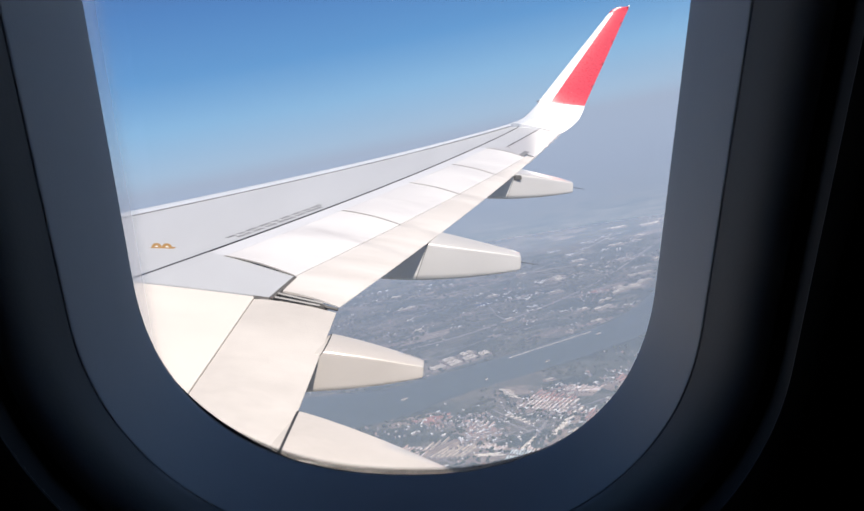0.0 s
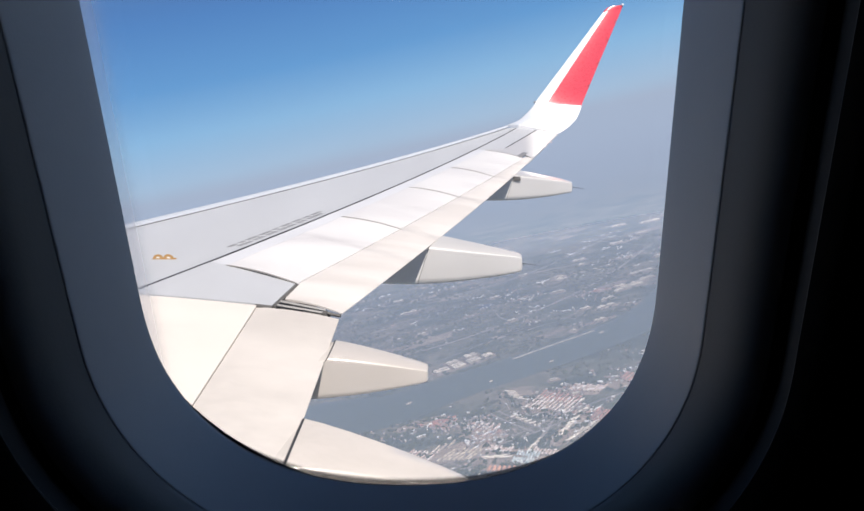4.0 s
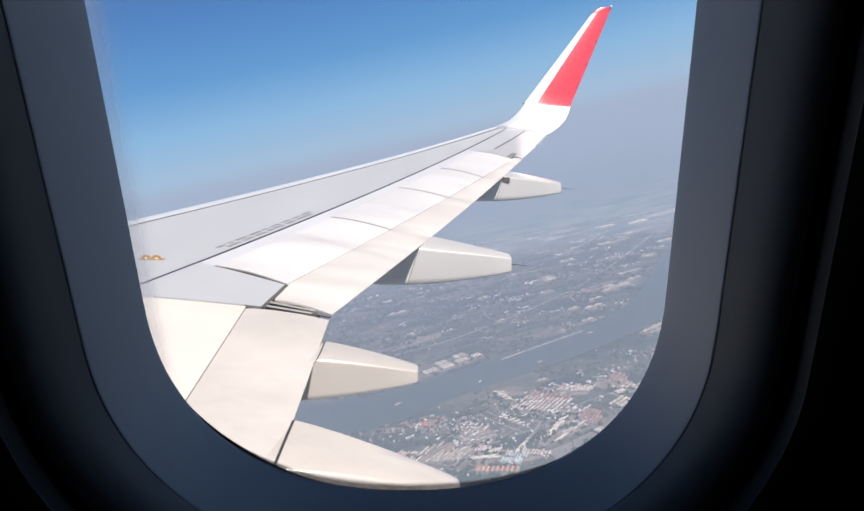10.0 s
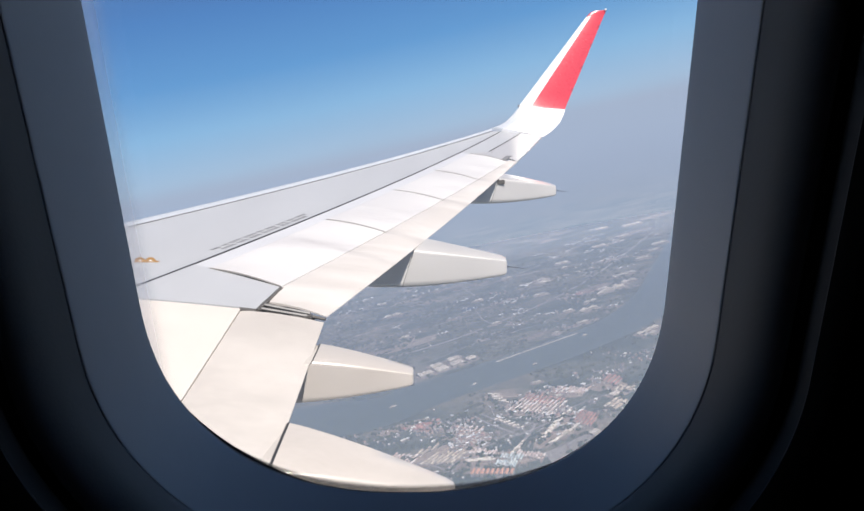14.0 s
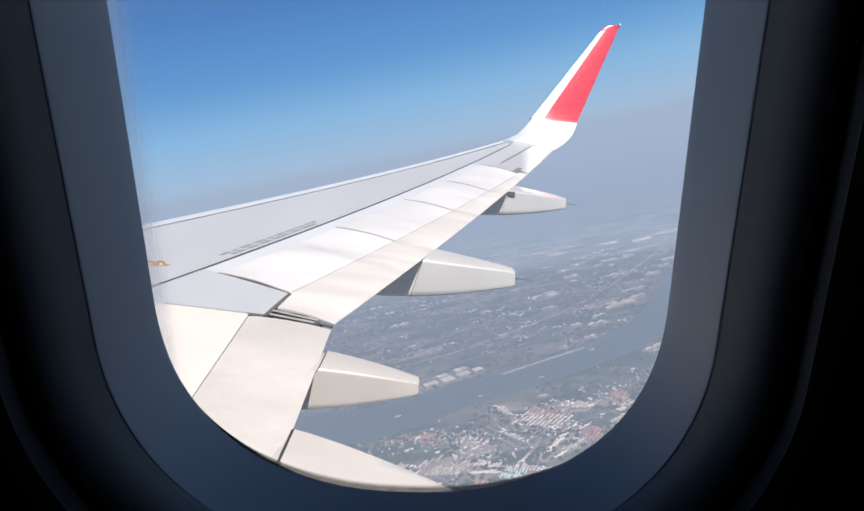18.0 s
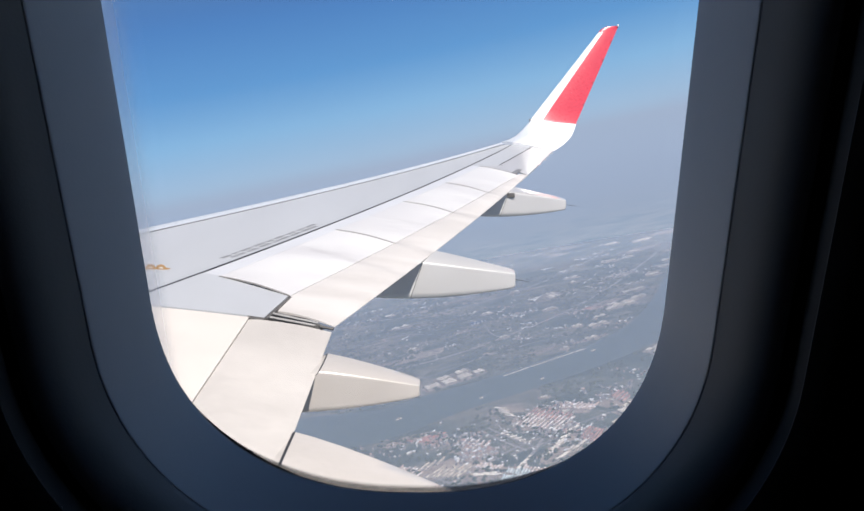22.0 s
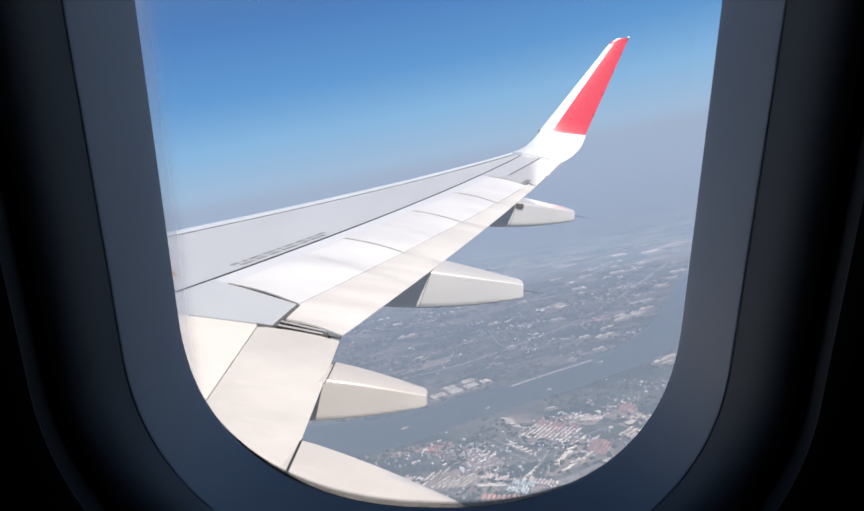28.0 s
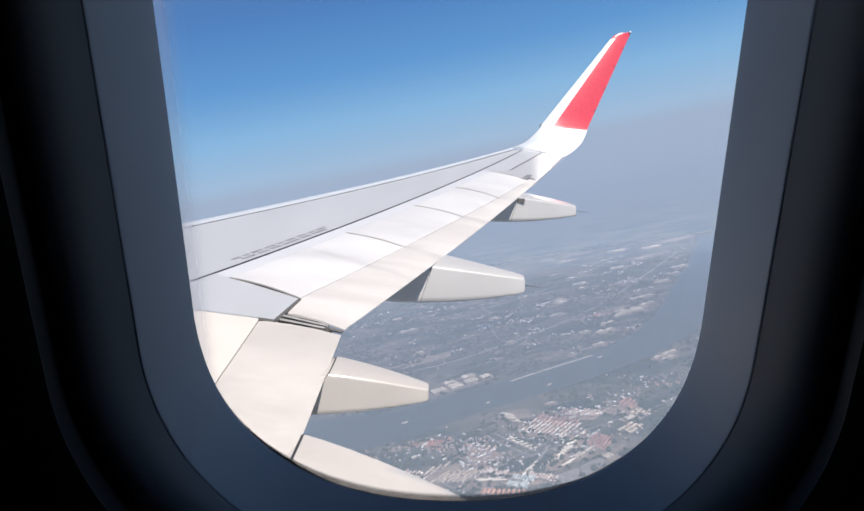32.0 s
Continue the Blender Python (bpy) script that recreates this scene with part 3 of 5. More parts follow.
for k in range(4):
    a, b, c, d = fronts[k], fronts[k + 1], backs[k], backs[k + 1]
    part("spoiler", panel((spoiler_front(a), a), (spoiler_back(c), c), (spoiler_back(d), d), (spoiler_front(b), b), 8, 8, 0.004, 0.025, 0.004, 0.002, 0.014),
         PANEL_WHITE, wing, "white spoiler panel", smooth=True)

# rubber strips in the joints between the spoilers
for k in range(5):
    a, c = fronts[k], backs[k]
    q = []
    for i in range(9):
        t = i / 8
        y = a + (c - a) * t
        x = spoiler_front(a) + (spoiler_back(c) - spoiler_front(a)) * t
        q.append([skin(x, y + dy, 0.0055 + 0.015 * math.sin(math.pi * t)) for dy in (-0.011, 0.011)])
    part("joint_strip", solid_grid(q, 0.006), JOINT, wing, "dark rubber joint strip")

# grey fixed panel by the kink
part("fixed_panel", panel((walk_line(6.41) + 0.020, 6.41), (-0.497, 6.405), (-0.435, 6.885), (walk_line(7.25) + 0.020, 7.245), 8, 6, 0.004, 0.035, 0.003), WING_GREY, wing,
     "grey fixed panel", smooth=True)
# shade at the panel's step, put in as a dark strip
edge = [skin(-0.497 + 0.062 * t, 6.40 + 0.485 * t, 0.005) for t in (0, 0.33, 0.66, 1)]
part("panel_edge", loft([[p + Vector((0.004, 0, 0)), p + Vector((0.026, -0.004, -0.006)), p + Vector((0.026, -0.004, -0.05)), p + Vector((0.004, 0, -0.05))] for p in edge]), STEEL, wing,
     "dark strip for the shade at the fixed panel's step")

# inboard white panel, inboard flap, outboard flap, aileron
part("inboard_panel", panel((-2.75 + (1.6 - 2.2) * (walk_line(6.39) + 2.78) / 4.19, 1.6), (-0.600, 1.6), (-0.600, 6.385), (walk_line(6.39) + 0.03, 6.39), 10, 12, 0.004, 0.03, 0.003), INBOARD_WHITE, wing,
     "white inboard spoiler panel", smooth=True)


def flap(x_front, x_back, ya, yb, yc, yd, nose, mat, label):
    """A flap with a rounded upper lip and a thin trailing edge; ya, yb at the front, yc, yd at the back."""
    rows = []
    for j in range(25):
        v = j / 24
        row = []
        for i in range(11):
            u = i / 10
            y = (ya * (1 - u) + yc * u) * (1 - v) + (yb * (1 - u) + yd * u) * v
            x = x_front(y) * (1 - u) + x_back(y) * u
            q = skin(x, y)
            z = q.z - (nose if i == 0 else 0) + 0.012 * math.sin(math.pi * u)
            row.append(Vector((x, y, z)))
        rows.append(row)
    bm = bmesh.new()
    top = [[bm.verts.new(p) for p in r] for r in rows]
    low = [[bm.verts.new(Vector((p.x, p.y, p.z - 0.006 - (0.015 + 0.135 * min(1.0, 0.25 * min(k, 24 - k))) * (1 - i / 10) ** 0.8))) for i, p in enumerate(r)] for k, r in enumerate(rows)]
    n, m = len(rows), 11
    for i in range(n - 1):
        for j in range(m - 1):
            bm.faces.new((top[i][j], top[i + 1][j], top[i + 1][j + 1], top[i][j + 1]))
            bm.faces.new((low[i][j], low[i][j + 1], low[i + 1][j + 1], low[i + 1][j]))
    for i in range(n - 1):
        bm.faces.new((top[i][0], low[i][0], low[i + 1][0], top[i + 1][0]))
        bm.faces.new((top[i][m - 1], top[i + 1][m - 1], low[i + 1][m - 1], low[i][m - 1]))
    for r in (0, n - 1):
        for j in range(m - 1):
            bm.faces.new((top[r][j], top[r][j + 1], low[r][j + 1], low[r][j]))
    bmesh.ops.recalc_face_normals(bm, faces=bm.faces)
    return part("flap", bm, mat, wing, label, smooth=True)


flap(lambda y: -0.5975, lambda y: 0.0, 1.6, 6.365, 1.6, 6.33, 0.006, INBOARD_FLAP, "off-white inboard flap")
flap(lambda y: max(spoiler_back(y), -0.445) + 0.002, x_te, 6.575, 13.25, 6.425, 13.05, 0.004, FLAP_WHITE, "off-white outboard flap")

# recess at the kink, its shade put in as a near-black plate, with its linkage beams
part("kink_recess", panel((-0.60, 6.30), (-0.10, 6.34), (-0.10, 6.46), (-0.40, 6.85), 4, 3, -0.055, 0.04), DARK_BAY, wing, "near-black plate for the dark of the slot between the flaps")
for k, (ya, yb, xa, xb, lift) in enumerate(((6.505, 6.440, -0.46, -0.115, 0.0), (6.445, 6.405, -0.475, -0.13, -0.006))):
    a, b = skin(xa, ya, lift), skin(xb, yb, lift)
    part("linkage_beam", rod(a, b, 0.011, 6), BEAM, wing, "grey linkage beam")
# plate added to hide the flap's end face
edge = [skin(-0.44 + 0.36 * t, 6.556 - 0.125 * t, -0.004) for t in (0, 0.25, 0.5, 0.75, 1)]
part("end_seal", loft([[p, p + Vector((0, -0.010, 0)), p + Vector((0, -0.010, -0.075)), p + Vector((0, 0, -0.075))] for p in edge]), JOINT, wing, "grey plate added over the flap's end")
part("linkage_beam", rod(skin(-0.45, 6.53, -0.012), skin(-0.11, 6.455, -0.012), 0.006, 6), STEEL, wing, "dark linkage rod")
part("slot_flange", panel((-0.615, 6.366), (-0.492, 6.366), (-0.492, 6.402), (-0.615, 6.402), 2, 1, 0.004, 0.03), STEEL, wing)
part("hinge_bracket", box(skin(-0.115, 6.40) - Vector((0.02, 0.03, 0.03)), skin(-0.115, 6.40) + Vector((0.02, 0.03, 0.004)), 0.004), STEEL, wing)
part("hinge_bracket", rod(skin(-0.11, 6.415, -0.01), skin(0.0, 6.40, -0.01), 0.012, 6), STEEL, wing)


# tip: panel ahead of the aileron, aileron, white end plates
def aileron_front(y):
    return 1.673 + 0.363 * (y - 14.112)


part("tip_plate", panel((walk_line(13.79) + 0.020, 13.79), (1.60, 13.80), (aileron_front(16.3) - 0.008, 16.3), (walk_line(16.3) + 0.020, 16.3), 5, 8, 0, 0.03), WING_GREY, wing, smooth=True)
part("tip_plate", panel((1.33, 13.80), (1.915, 13.44), (1.96, 13.95), (1.62, 14.06), 4, 4, 0.001, 0.03, 0.004), AILERON_GREY, wing, smooth=True)
part("aileron", panel((aileron_front(14.10) + 0.004, 14.09), (x_te(13.55), 13.55), (x_te(16.28), 16.28), (aileron_front(16.28) + 0.004, 16.28), 6, 10, 0.001, 0.025, 0.004),
     AILERON_GREY, wing, "pale aileron", smooth=True)
rows = [[skin(aileron_front(y) + dx, y, 0.003) for dx in (-0.012, 0.012)] for y in [14.1 + 2.18 * i / 8 for i in range(9)]]
part("hinge_line", solid_grid(rows, 0.008), BLACK_LINE, wing, "dark aileron hinge line")
# the winglet's bright reflection on the aileron, laid on as a white strip
rows = [[skin(2.47 + (2.41 - 2.47) * t - 0.06 * t + dx, 16.25 - 1.75 * t, 0.0045) for dx in (-0.02, 0.10)] for t in [0.93 * i / 6 for i in range(7)]]
part("tip_stripe", solid_grid(rows, 0.006), GLOSS_WHITE, wing, "white strip in place of the winglet's reflection")
# no gap is cut: its shade is a grey patch on the skin
part("flap_end_gap", panel((1.80, 13.43), (1.885, 13.43), (2.055, 13.90), (1.97, 13.92), 2, 2, 0.006, 0.02), MARK_GREY, wing, "grey patch for the dark of the gap at the flap's end")
part("tip_plate", panel((x_te(13.05) - 0.16, 13.07), (x_te(13.05), 13.07), (x_te(13.54), 13.54), (x_te(13.54) - 0.14, 13.54), 2, 3, 0.0, 0.025), FLAP_WHITE, wing, smooth=True)

# lower skin
rows = []
for i in range(25):
    y = 1.6 + 14.7 * i / 24
    c = x_te(y) - x_le(y)
    rows.append([skin(x_le(y) + 0.01 * c + (0.80 * c) * k / 8, y) - Vector((0, 0, 0.06 + 0.11 * c * math.sin(math.pi * (0.12 + 0.80 * k / 8)))) for k in range(9)])
part("lower_skin", solid_grid(rows, 0.02), UNDERSIDE, wing, "grey lower skin", smooth=True)

# stencilled warning that cannot be read: two lines of small bars
rng = random.Random(4)
for line, off in ((0, -0.160), (1, -0.098)):
    y = 7.69 + 0.05 * line
    while y < 9.06:
        for _ in range(rng.choice((2, 3, 4, 4, 5, 7))):
            ln = rng.uniform(0.020, 0.034)
            q = [[skin(walk_line(t) + off + dx, t, 0.0015) for dx in (0.0, 0.042)] for t in (y, y + ln / 2, y + ln)]
            part("stencil_bar", solid_grid(q, 0.004), MARK_GREY, wing)
            y += ln + 0.013
        y += 0.034

# orange hoist-point marking: a bar with two small arches
q = [[skin(x, 7.245 + 0.14 * (x + 1.73) + dy, 0.0015) for dy in (-0.016, 0.030)] for x in (-1.738, -1.64, -1.545)]
part("hoist_mark", solid_grid(q, 0.004), MARK_ORANGE, wing, "orange hoist-point bar")
for x0 in (-1.697, -1.612):
    for inner, outer, mt, lb in ((0.017, 0.044, MARK_ORANGE, "orange hoist-point arch"), (0.002, 0.0165, GLOSS_WHITE, "white field of the hoist-point arch")):
        arch = []
        for k in range(11):
            a = math.pi * k / 10
            arch.append([skin(x0 + r * math.cos(a) - 1.1 * r * math.sin(a), 7.262 + 0.14 * (x0 + 1.70) + 2.6 * r * math.sin(a), 0.0018) for r in (inner, outer)])
        part("hoist_mark", solid_grid(arch, 0.004), mt, wing, lb)


# flap track fairings
def fairing(front, in_y, out_y, x0, z_top0, z_low0, x_tip, y_tip, z_tip_top, z_tip_low, groove, rise, slant, droop, mat, front_mat, gap):
    """A canoe-shaped fairing: square-shouldered rings from under the wing to a blunt tip."""
    rings = []
    stations = [(-1.0, 0.55), (-0.6, 0.85), (-0.25, 0.98), (0.0, 1.0), (0.12, 0.99), (0.3, 0.95), (0.5, 0.85), (0.7, 0.70), (0.85, 0.55), (0.95, 0.43), (0.99, 0.36), (1.0, 0.28)]
    for t, g in stations:
        if t <= 0:
            x = x0 + (x0 - front) * t
            zt, zl = z_top0 - (0.03 if t < 0 else 0.0), z_low0 + (1 - g) * 0.5 * (z_top0 - z_low0)
            yi, yo = in_y, out_y
        else:
            x = x0 + (x_tip - x0) * t
            zt = z_top0 + (z_tip_top - z_top0) * t ** droop
            zl = z_low0 + (z_tip_low - z_low0) * t ** 1.9
            w = (1 - t) ** 0.85
            yi, yo = y_tip - 0.055 + (in_y - y_tip + 0.055) * w, y_tip + 0.055 + (out_y - y_tip - 0.055) * w
            if t > 0.98:
                sh = 0.93 if t < 1 else 0.72
                zm = (zt + zl) / 2
                zt, zl = zm + (zt - zm) * sh, zm + (zl - zm) * sh
                ym = (yi + yo) / 2
                yi, yo = ym + (yi - ym) * sh, ym + (yo - ym) * sh
        h, wd = zt - zl, yo - yi
        ring = []
        for yy, zz in ((0.0, 0.14), (-0.004, 0.20), (-0.006, 0.55), (0.0, 0.90), (0.001, 0.945), (0.006, 0.972), (0.016, 0.990), (0.035, 1.0), (0.06, 1.003), (0.30, 1.015), (0.70, 1.015), (0.95, 1.0), (0.99, 0.97),
                       (1.0, 0.90), (1.005, 0.60), (1.0, 0.20), (0.97, 0.08), (0.85, 0.01), (0.5, 0.0), (0.15, 0.01), (0.03, 0.07)):
            ring.append(Vector((x + (zz - 0.9) * slant * (1 - abs(t)), yi + wd * yy, zl + h * zz + rise * (wd / (out_y - in_y)) * max(0, yy) * (zz if zz > 0.5 else 0))))
        rings.append(ring)
    body = part("fairing", loft(rings[3:]), mat, wing, "off-white flap track fairing", smooth=True)
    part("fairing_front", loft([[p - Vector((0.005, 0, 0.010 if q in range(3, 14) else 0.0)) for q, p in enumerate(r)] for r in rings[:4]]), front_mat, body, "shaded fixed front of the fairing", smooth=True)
    rub = [[Vector((p.x - 0.003 + dx, p.y, p.z + 0.0005)) for p in rings[3]] for dx in (-gap, gap)]
    part("seal_strip", loft(rub), BLACK_LINE, body, "dark joint")
    if groove:
        a = Vector((x_tip - 0.005, y_tip, (z_tip_top + z_tip_low) / 2 + 0.005))
        part("discharge_wick", rod(a, a + Vector((0.19, 0.02, -0.03)), 0.0045, 5, end=0.002), BLACK_LINE, body, "thin black static discharger")
    return body


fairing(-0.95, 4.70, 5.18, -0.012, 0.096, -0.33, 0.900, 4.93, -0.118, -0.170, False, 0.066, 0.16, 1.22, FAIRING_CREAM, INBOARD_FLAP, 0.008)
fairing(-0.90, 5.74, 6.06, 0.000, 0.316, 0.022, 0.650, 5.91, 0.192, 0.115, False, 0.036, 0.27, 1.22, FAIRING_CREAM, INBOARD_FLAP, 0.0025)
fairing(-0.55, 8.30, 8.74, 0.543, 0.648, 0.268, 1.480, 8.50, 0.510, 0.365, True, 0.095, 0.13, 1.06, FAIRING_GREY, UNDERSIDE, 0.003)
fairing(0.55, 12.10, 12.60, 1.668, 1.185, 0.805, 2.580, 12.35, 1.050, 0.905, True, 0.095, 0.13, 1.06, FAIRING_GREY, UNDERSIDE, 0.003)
# the notch's shade, put in as a small dark box
notch = box((1.66, 12.088, 1.105), (1.77, 12.12, 1.172), 0.004)
part("flap_notch", notch, STEEL, wing, "dark box for the shade of the notch at the flap's end")


# winglet: a blended fence swept up and aft
ST = [((1.83, 16.28, 2.075), (2.915, 16.28, 1.880), 0.055), ((1.99, 16.50, 2.125), (3.03, 16.50, 1.925), 0.055), ((2.17, 16.74, 2.215), (3.20, 16.74, 2.025), 0.052),
      ((2.34, 16.94, 2.36), (3.39, 16.95, 2.194), 0.050), ((2.45, 17.04, 2.48), (3.49, 17.09, 2.37), 0.048), ((2.535, 17.10, 2.603), (3.55, 17.18, 2.535), 0.046)]
for k in range(1, 9):
    f = k / 8
    ST.append((tuple(Vector((2.535, 17.10, 2.603)).lerp(Vector((4.075, 17.70, 4.53)), f)), tuple(Vector((3.55, 17.18, 2.535)).lerp(Vector((4.50, 17.745, 4.60)), f)), 0.046 - 0.022 * f))
ST.append(((4.155, 17.72, 4.615), (4.53, 17.75, 4.665), 0.018))
ST.append(((4.26, 17.735, 4.665), (4.54, 17.755, 4.69), 0.010))

ST.insert(5, (tuple(Vector(ST[4][0]).lerp(Vector(ST[5][0]), 0.45)), tuple(Vector(ST[4][1]).lerp(Vector(ST[5][1]), 0.7)), 0.047))   # foot of the red


def blade_point(st, f, side):
    le, te, thick = Vector(st[0]), Vector(st[1]), st[2]
    p = le.lerp(te, f)
    i = min(range(len(ST)), key=lambda k: (Vector(ST[k][0]) - le).length)
    up = (Vector(ST[min(i + 1, len(ST) - 1)][0]) - Vector(ST[max(i - 1, 0)][0])).normalized()
    nrm = (te - le).normalized().cross(up).normalized()
    if nrm.y > 0 or (abs(nrm.y) < 0.35 and nrm.z < 0):
        nrm = -nrm
    return p + nrm * side * thick * (2.6 * math.sqrt(max(f, 0)) * (1 - f) * 0.75 + 0.02)


def blade(stations, fa, fb, n, name, mat, label, parent):
    """A stretch of the winglet's aerofoil from chord fraction fa to fb, closed all round."""
    fr = [fa + (fb - fa) * (i / n) ** (1.6 if fa == 0 else 1.0) for i in range(n + 1)]
    rings = []
    for st in stations:
        rings.append([blade_point(st, f, 1) for f in fr] + [blade_point(st, f, -1) for f in reversed(fr)])
    return part(name, loft(rings), mat, parent, label, smooth=True)


winglet = blade(ST[:6], 0.22, 1, 10, "winglet", GLOSS_WHITE, "glossy white blended winglet root", wing)
# shading of the root's curved edge, given by a greyer material
blade(ST[:6], 0, 0.22, 6, "root_leading_edge", SLAT_METAL, "leading edge of the root, its shade put into pale grey", winglet)
blade(ST[5:15], 0, 0.262, 5, "white_leading_edge", GLOSS_WHITE, "white leading edge stripe", winglet)
blade(ST[5:15], 0.262, 1.0, 8, "red_panel", WINGLET_RED, "red painted winglet panel", winglet)
blade(ST[14:], 0, 1, 8, "red_tip", WINGLET_RED, "rounded red winglet tip", winglet)
lamp = bmesh.new()
bmesh.ops.create_icosphere(lamp, subdivisions=2, radius=0.028, matrix=Matrix.Translation((4.52, 17.74, 4.69)))
part("tip_lamp", lamp, LIGHT_GLASS, winglet, "small clear tip lamp", smooth=True)
for f in (0.18, 0.42, 0.66, 0.86):
    a = Vector((3.55, 17.18, 2.535)).lerp(Vector((4.50, 17.745, 4.60)), f)
    part("discharge_wick", rod(a - Vector((0.035, 0.0, 0.0)), a + Vector((0.012, 0.0, 0.02)), 0.017, 6, end=0.008), WICK_DARK, winglet, "dark static discharger base")
for y in (15.2, 15.6, 16.0, 16.35):
    a = skin(x_te(y), y, -0.01)
    part("discharge_wick", rod(a, a + Vector((0.06, 0.01, -0.008)), 0.007, 5, end=0.003), GLOSS_WHITE, wing, "pale static discharger")
lamp = box((2.475, 17.03, 2.56), (2.525, 17.055, 2.60), 0.008)
part("position_lamp", lamp, MARK_GREY, winglet, "small grey position lamp housing")


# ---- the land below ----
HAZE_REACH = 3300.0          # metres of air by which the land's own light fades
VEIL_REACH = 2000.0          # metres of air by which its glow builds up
HAZE_NEAR = (0.352, 0.390, 0.450)      # browner tone of the painted haze close by, over the town
HAZE_LAYERS = (90.0, 190.0, 290.0)      # heights of the sheets that carry the painted haze
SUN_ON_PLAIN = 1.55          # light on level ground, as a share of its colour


def plain_colour(nd, vec):
    """Colour of the plain over a place in metres: woods, wet fields, scrub, bare plots and the roofs of hamlets."""
    turn = nd.tree.nodes.new("ShaderNodeMapping")
    turn.inputs["Rotation"].default_value = (0, 0, radians(-24))
    turn.inputs["Scale"].default_value = (0.75, 1.5, 1)
    nd.put(turn.inputs["Vector"], vec)
    laid = turn.outputs[0]
    big, patch, fine = nd.noise(vec, 0.0017, 4), nd.noise(laid, 0.0062, 5), nd.noise(vec, 0.06, 6)
    plot, plot_b, _ = nd.cells(laid, 0.0065)
    strip, strip_b, _ = nd.cells(laid, 0.024)
    tone = nd.calc("MULTIPLY_ADD", patch, 0.62, nd.calc("MULTIPLY", big, 0.48))
    tone = nd.calc("MULTIPLY_ADD", nd.calc("SUBTRACT", plot, 0.5), 0.15, tone)
    tone = nd.calc("MULTIPLY_ADD", nd.calc("SUBTRACT", strip, 0.5), 0.05, tone)
    land_tone = nd.ramp(tone, [(0.40, (0.034, 0.058, 0.052)), (0.90, (0.42, 0.32, 0.265)), (0.50, (0.076, 0.094, 0.080)), (0.58, (0.130, 0.128, 0.106)), (0.66, (0.16, 0.150, 0.128)), (0.76, (0.25, 0.205, 0.172))])
    grain = nd.calc("MULTIPLY_ADD", fine, 1.2, 0.42)
    land_tone = nd.scale(land_tone, grain)
    # roofs: small cells, in hamlets
    one, two, gap = nd.cells(laid, 0.075)
    town = nd.noise(vec, 0.0042, 5)
    pick = nd.calc("GREATER_THAN", nd.calc("MULTIPLY_ADD", town, 4.2, one), 3.32)
    spot = nd.calc("MULTIPLY", pick, nd.calc("LESS_THAN", gap, 0.33))
    roof = nd.ramp(two, [(0.0, (0.42, 0.30, 0.25)), (0.30, (0.27, 0.25, 0.25)), (0.55, (0.55, 0.50, 0.46)), (0.86, (0.86, 0.86, 0.84))], True)
    return nd.mix(spot, land_tone, roof)


def ground_material():
    mat = bpy.data.materials.new("plain_ground")
    mat.use_nodes = True
    nd = Nodes(mat.node_tree)
    bsdf = mat.node_tree.nodes["Principled BSDF"]
    co = mat.node_tree.nodes.new("ShaderNodeTexCoord")
    nd.put(bsdf.inputs["Base Color"], plain_colour(nd, co.outputs["Object"]))
    bsdf.inputs["Roughness"].default_value = 0.95
    bsdf.inputs["Specular IOR Level"].default_value = 0.1
    return mat


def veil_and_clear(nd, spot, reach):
    """The glow that the painted haze adds before a place on the plain, as a share of the horizon's, the share of the
    place's own light that comes through, and the way to it.
    """
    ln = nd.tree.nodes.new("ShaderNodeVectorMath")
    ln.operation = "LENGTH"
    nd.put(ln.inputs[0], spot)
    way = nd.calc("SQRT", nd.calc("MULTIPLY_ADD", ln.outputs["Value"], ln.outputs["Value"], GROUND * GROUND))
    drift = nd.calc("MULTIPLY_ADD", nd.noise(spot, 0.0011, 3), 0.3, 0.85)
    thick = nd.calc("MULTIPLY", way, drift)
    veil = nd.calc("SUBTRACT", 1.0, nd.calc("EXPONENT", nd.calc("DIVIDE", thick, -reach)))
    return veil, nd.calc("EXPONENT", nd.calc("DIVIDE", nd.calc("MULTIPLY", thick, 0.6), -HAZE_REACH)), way


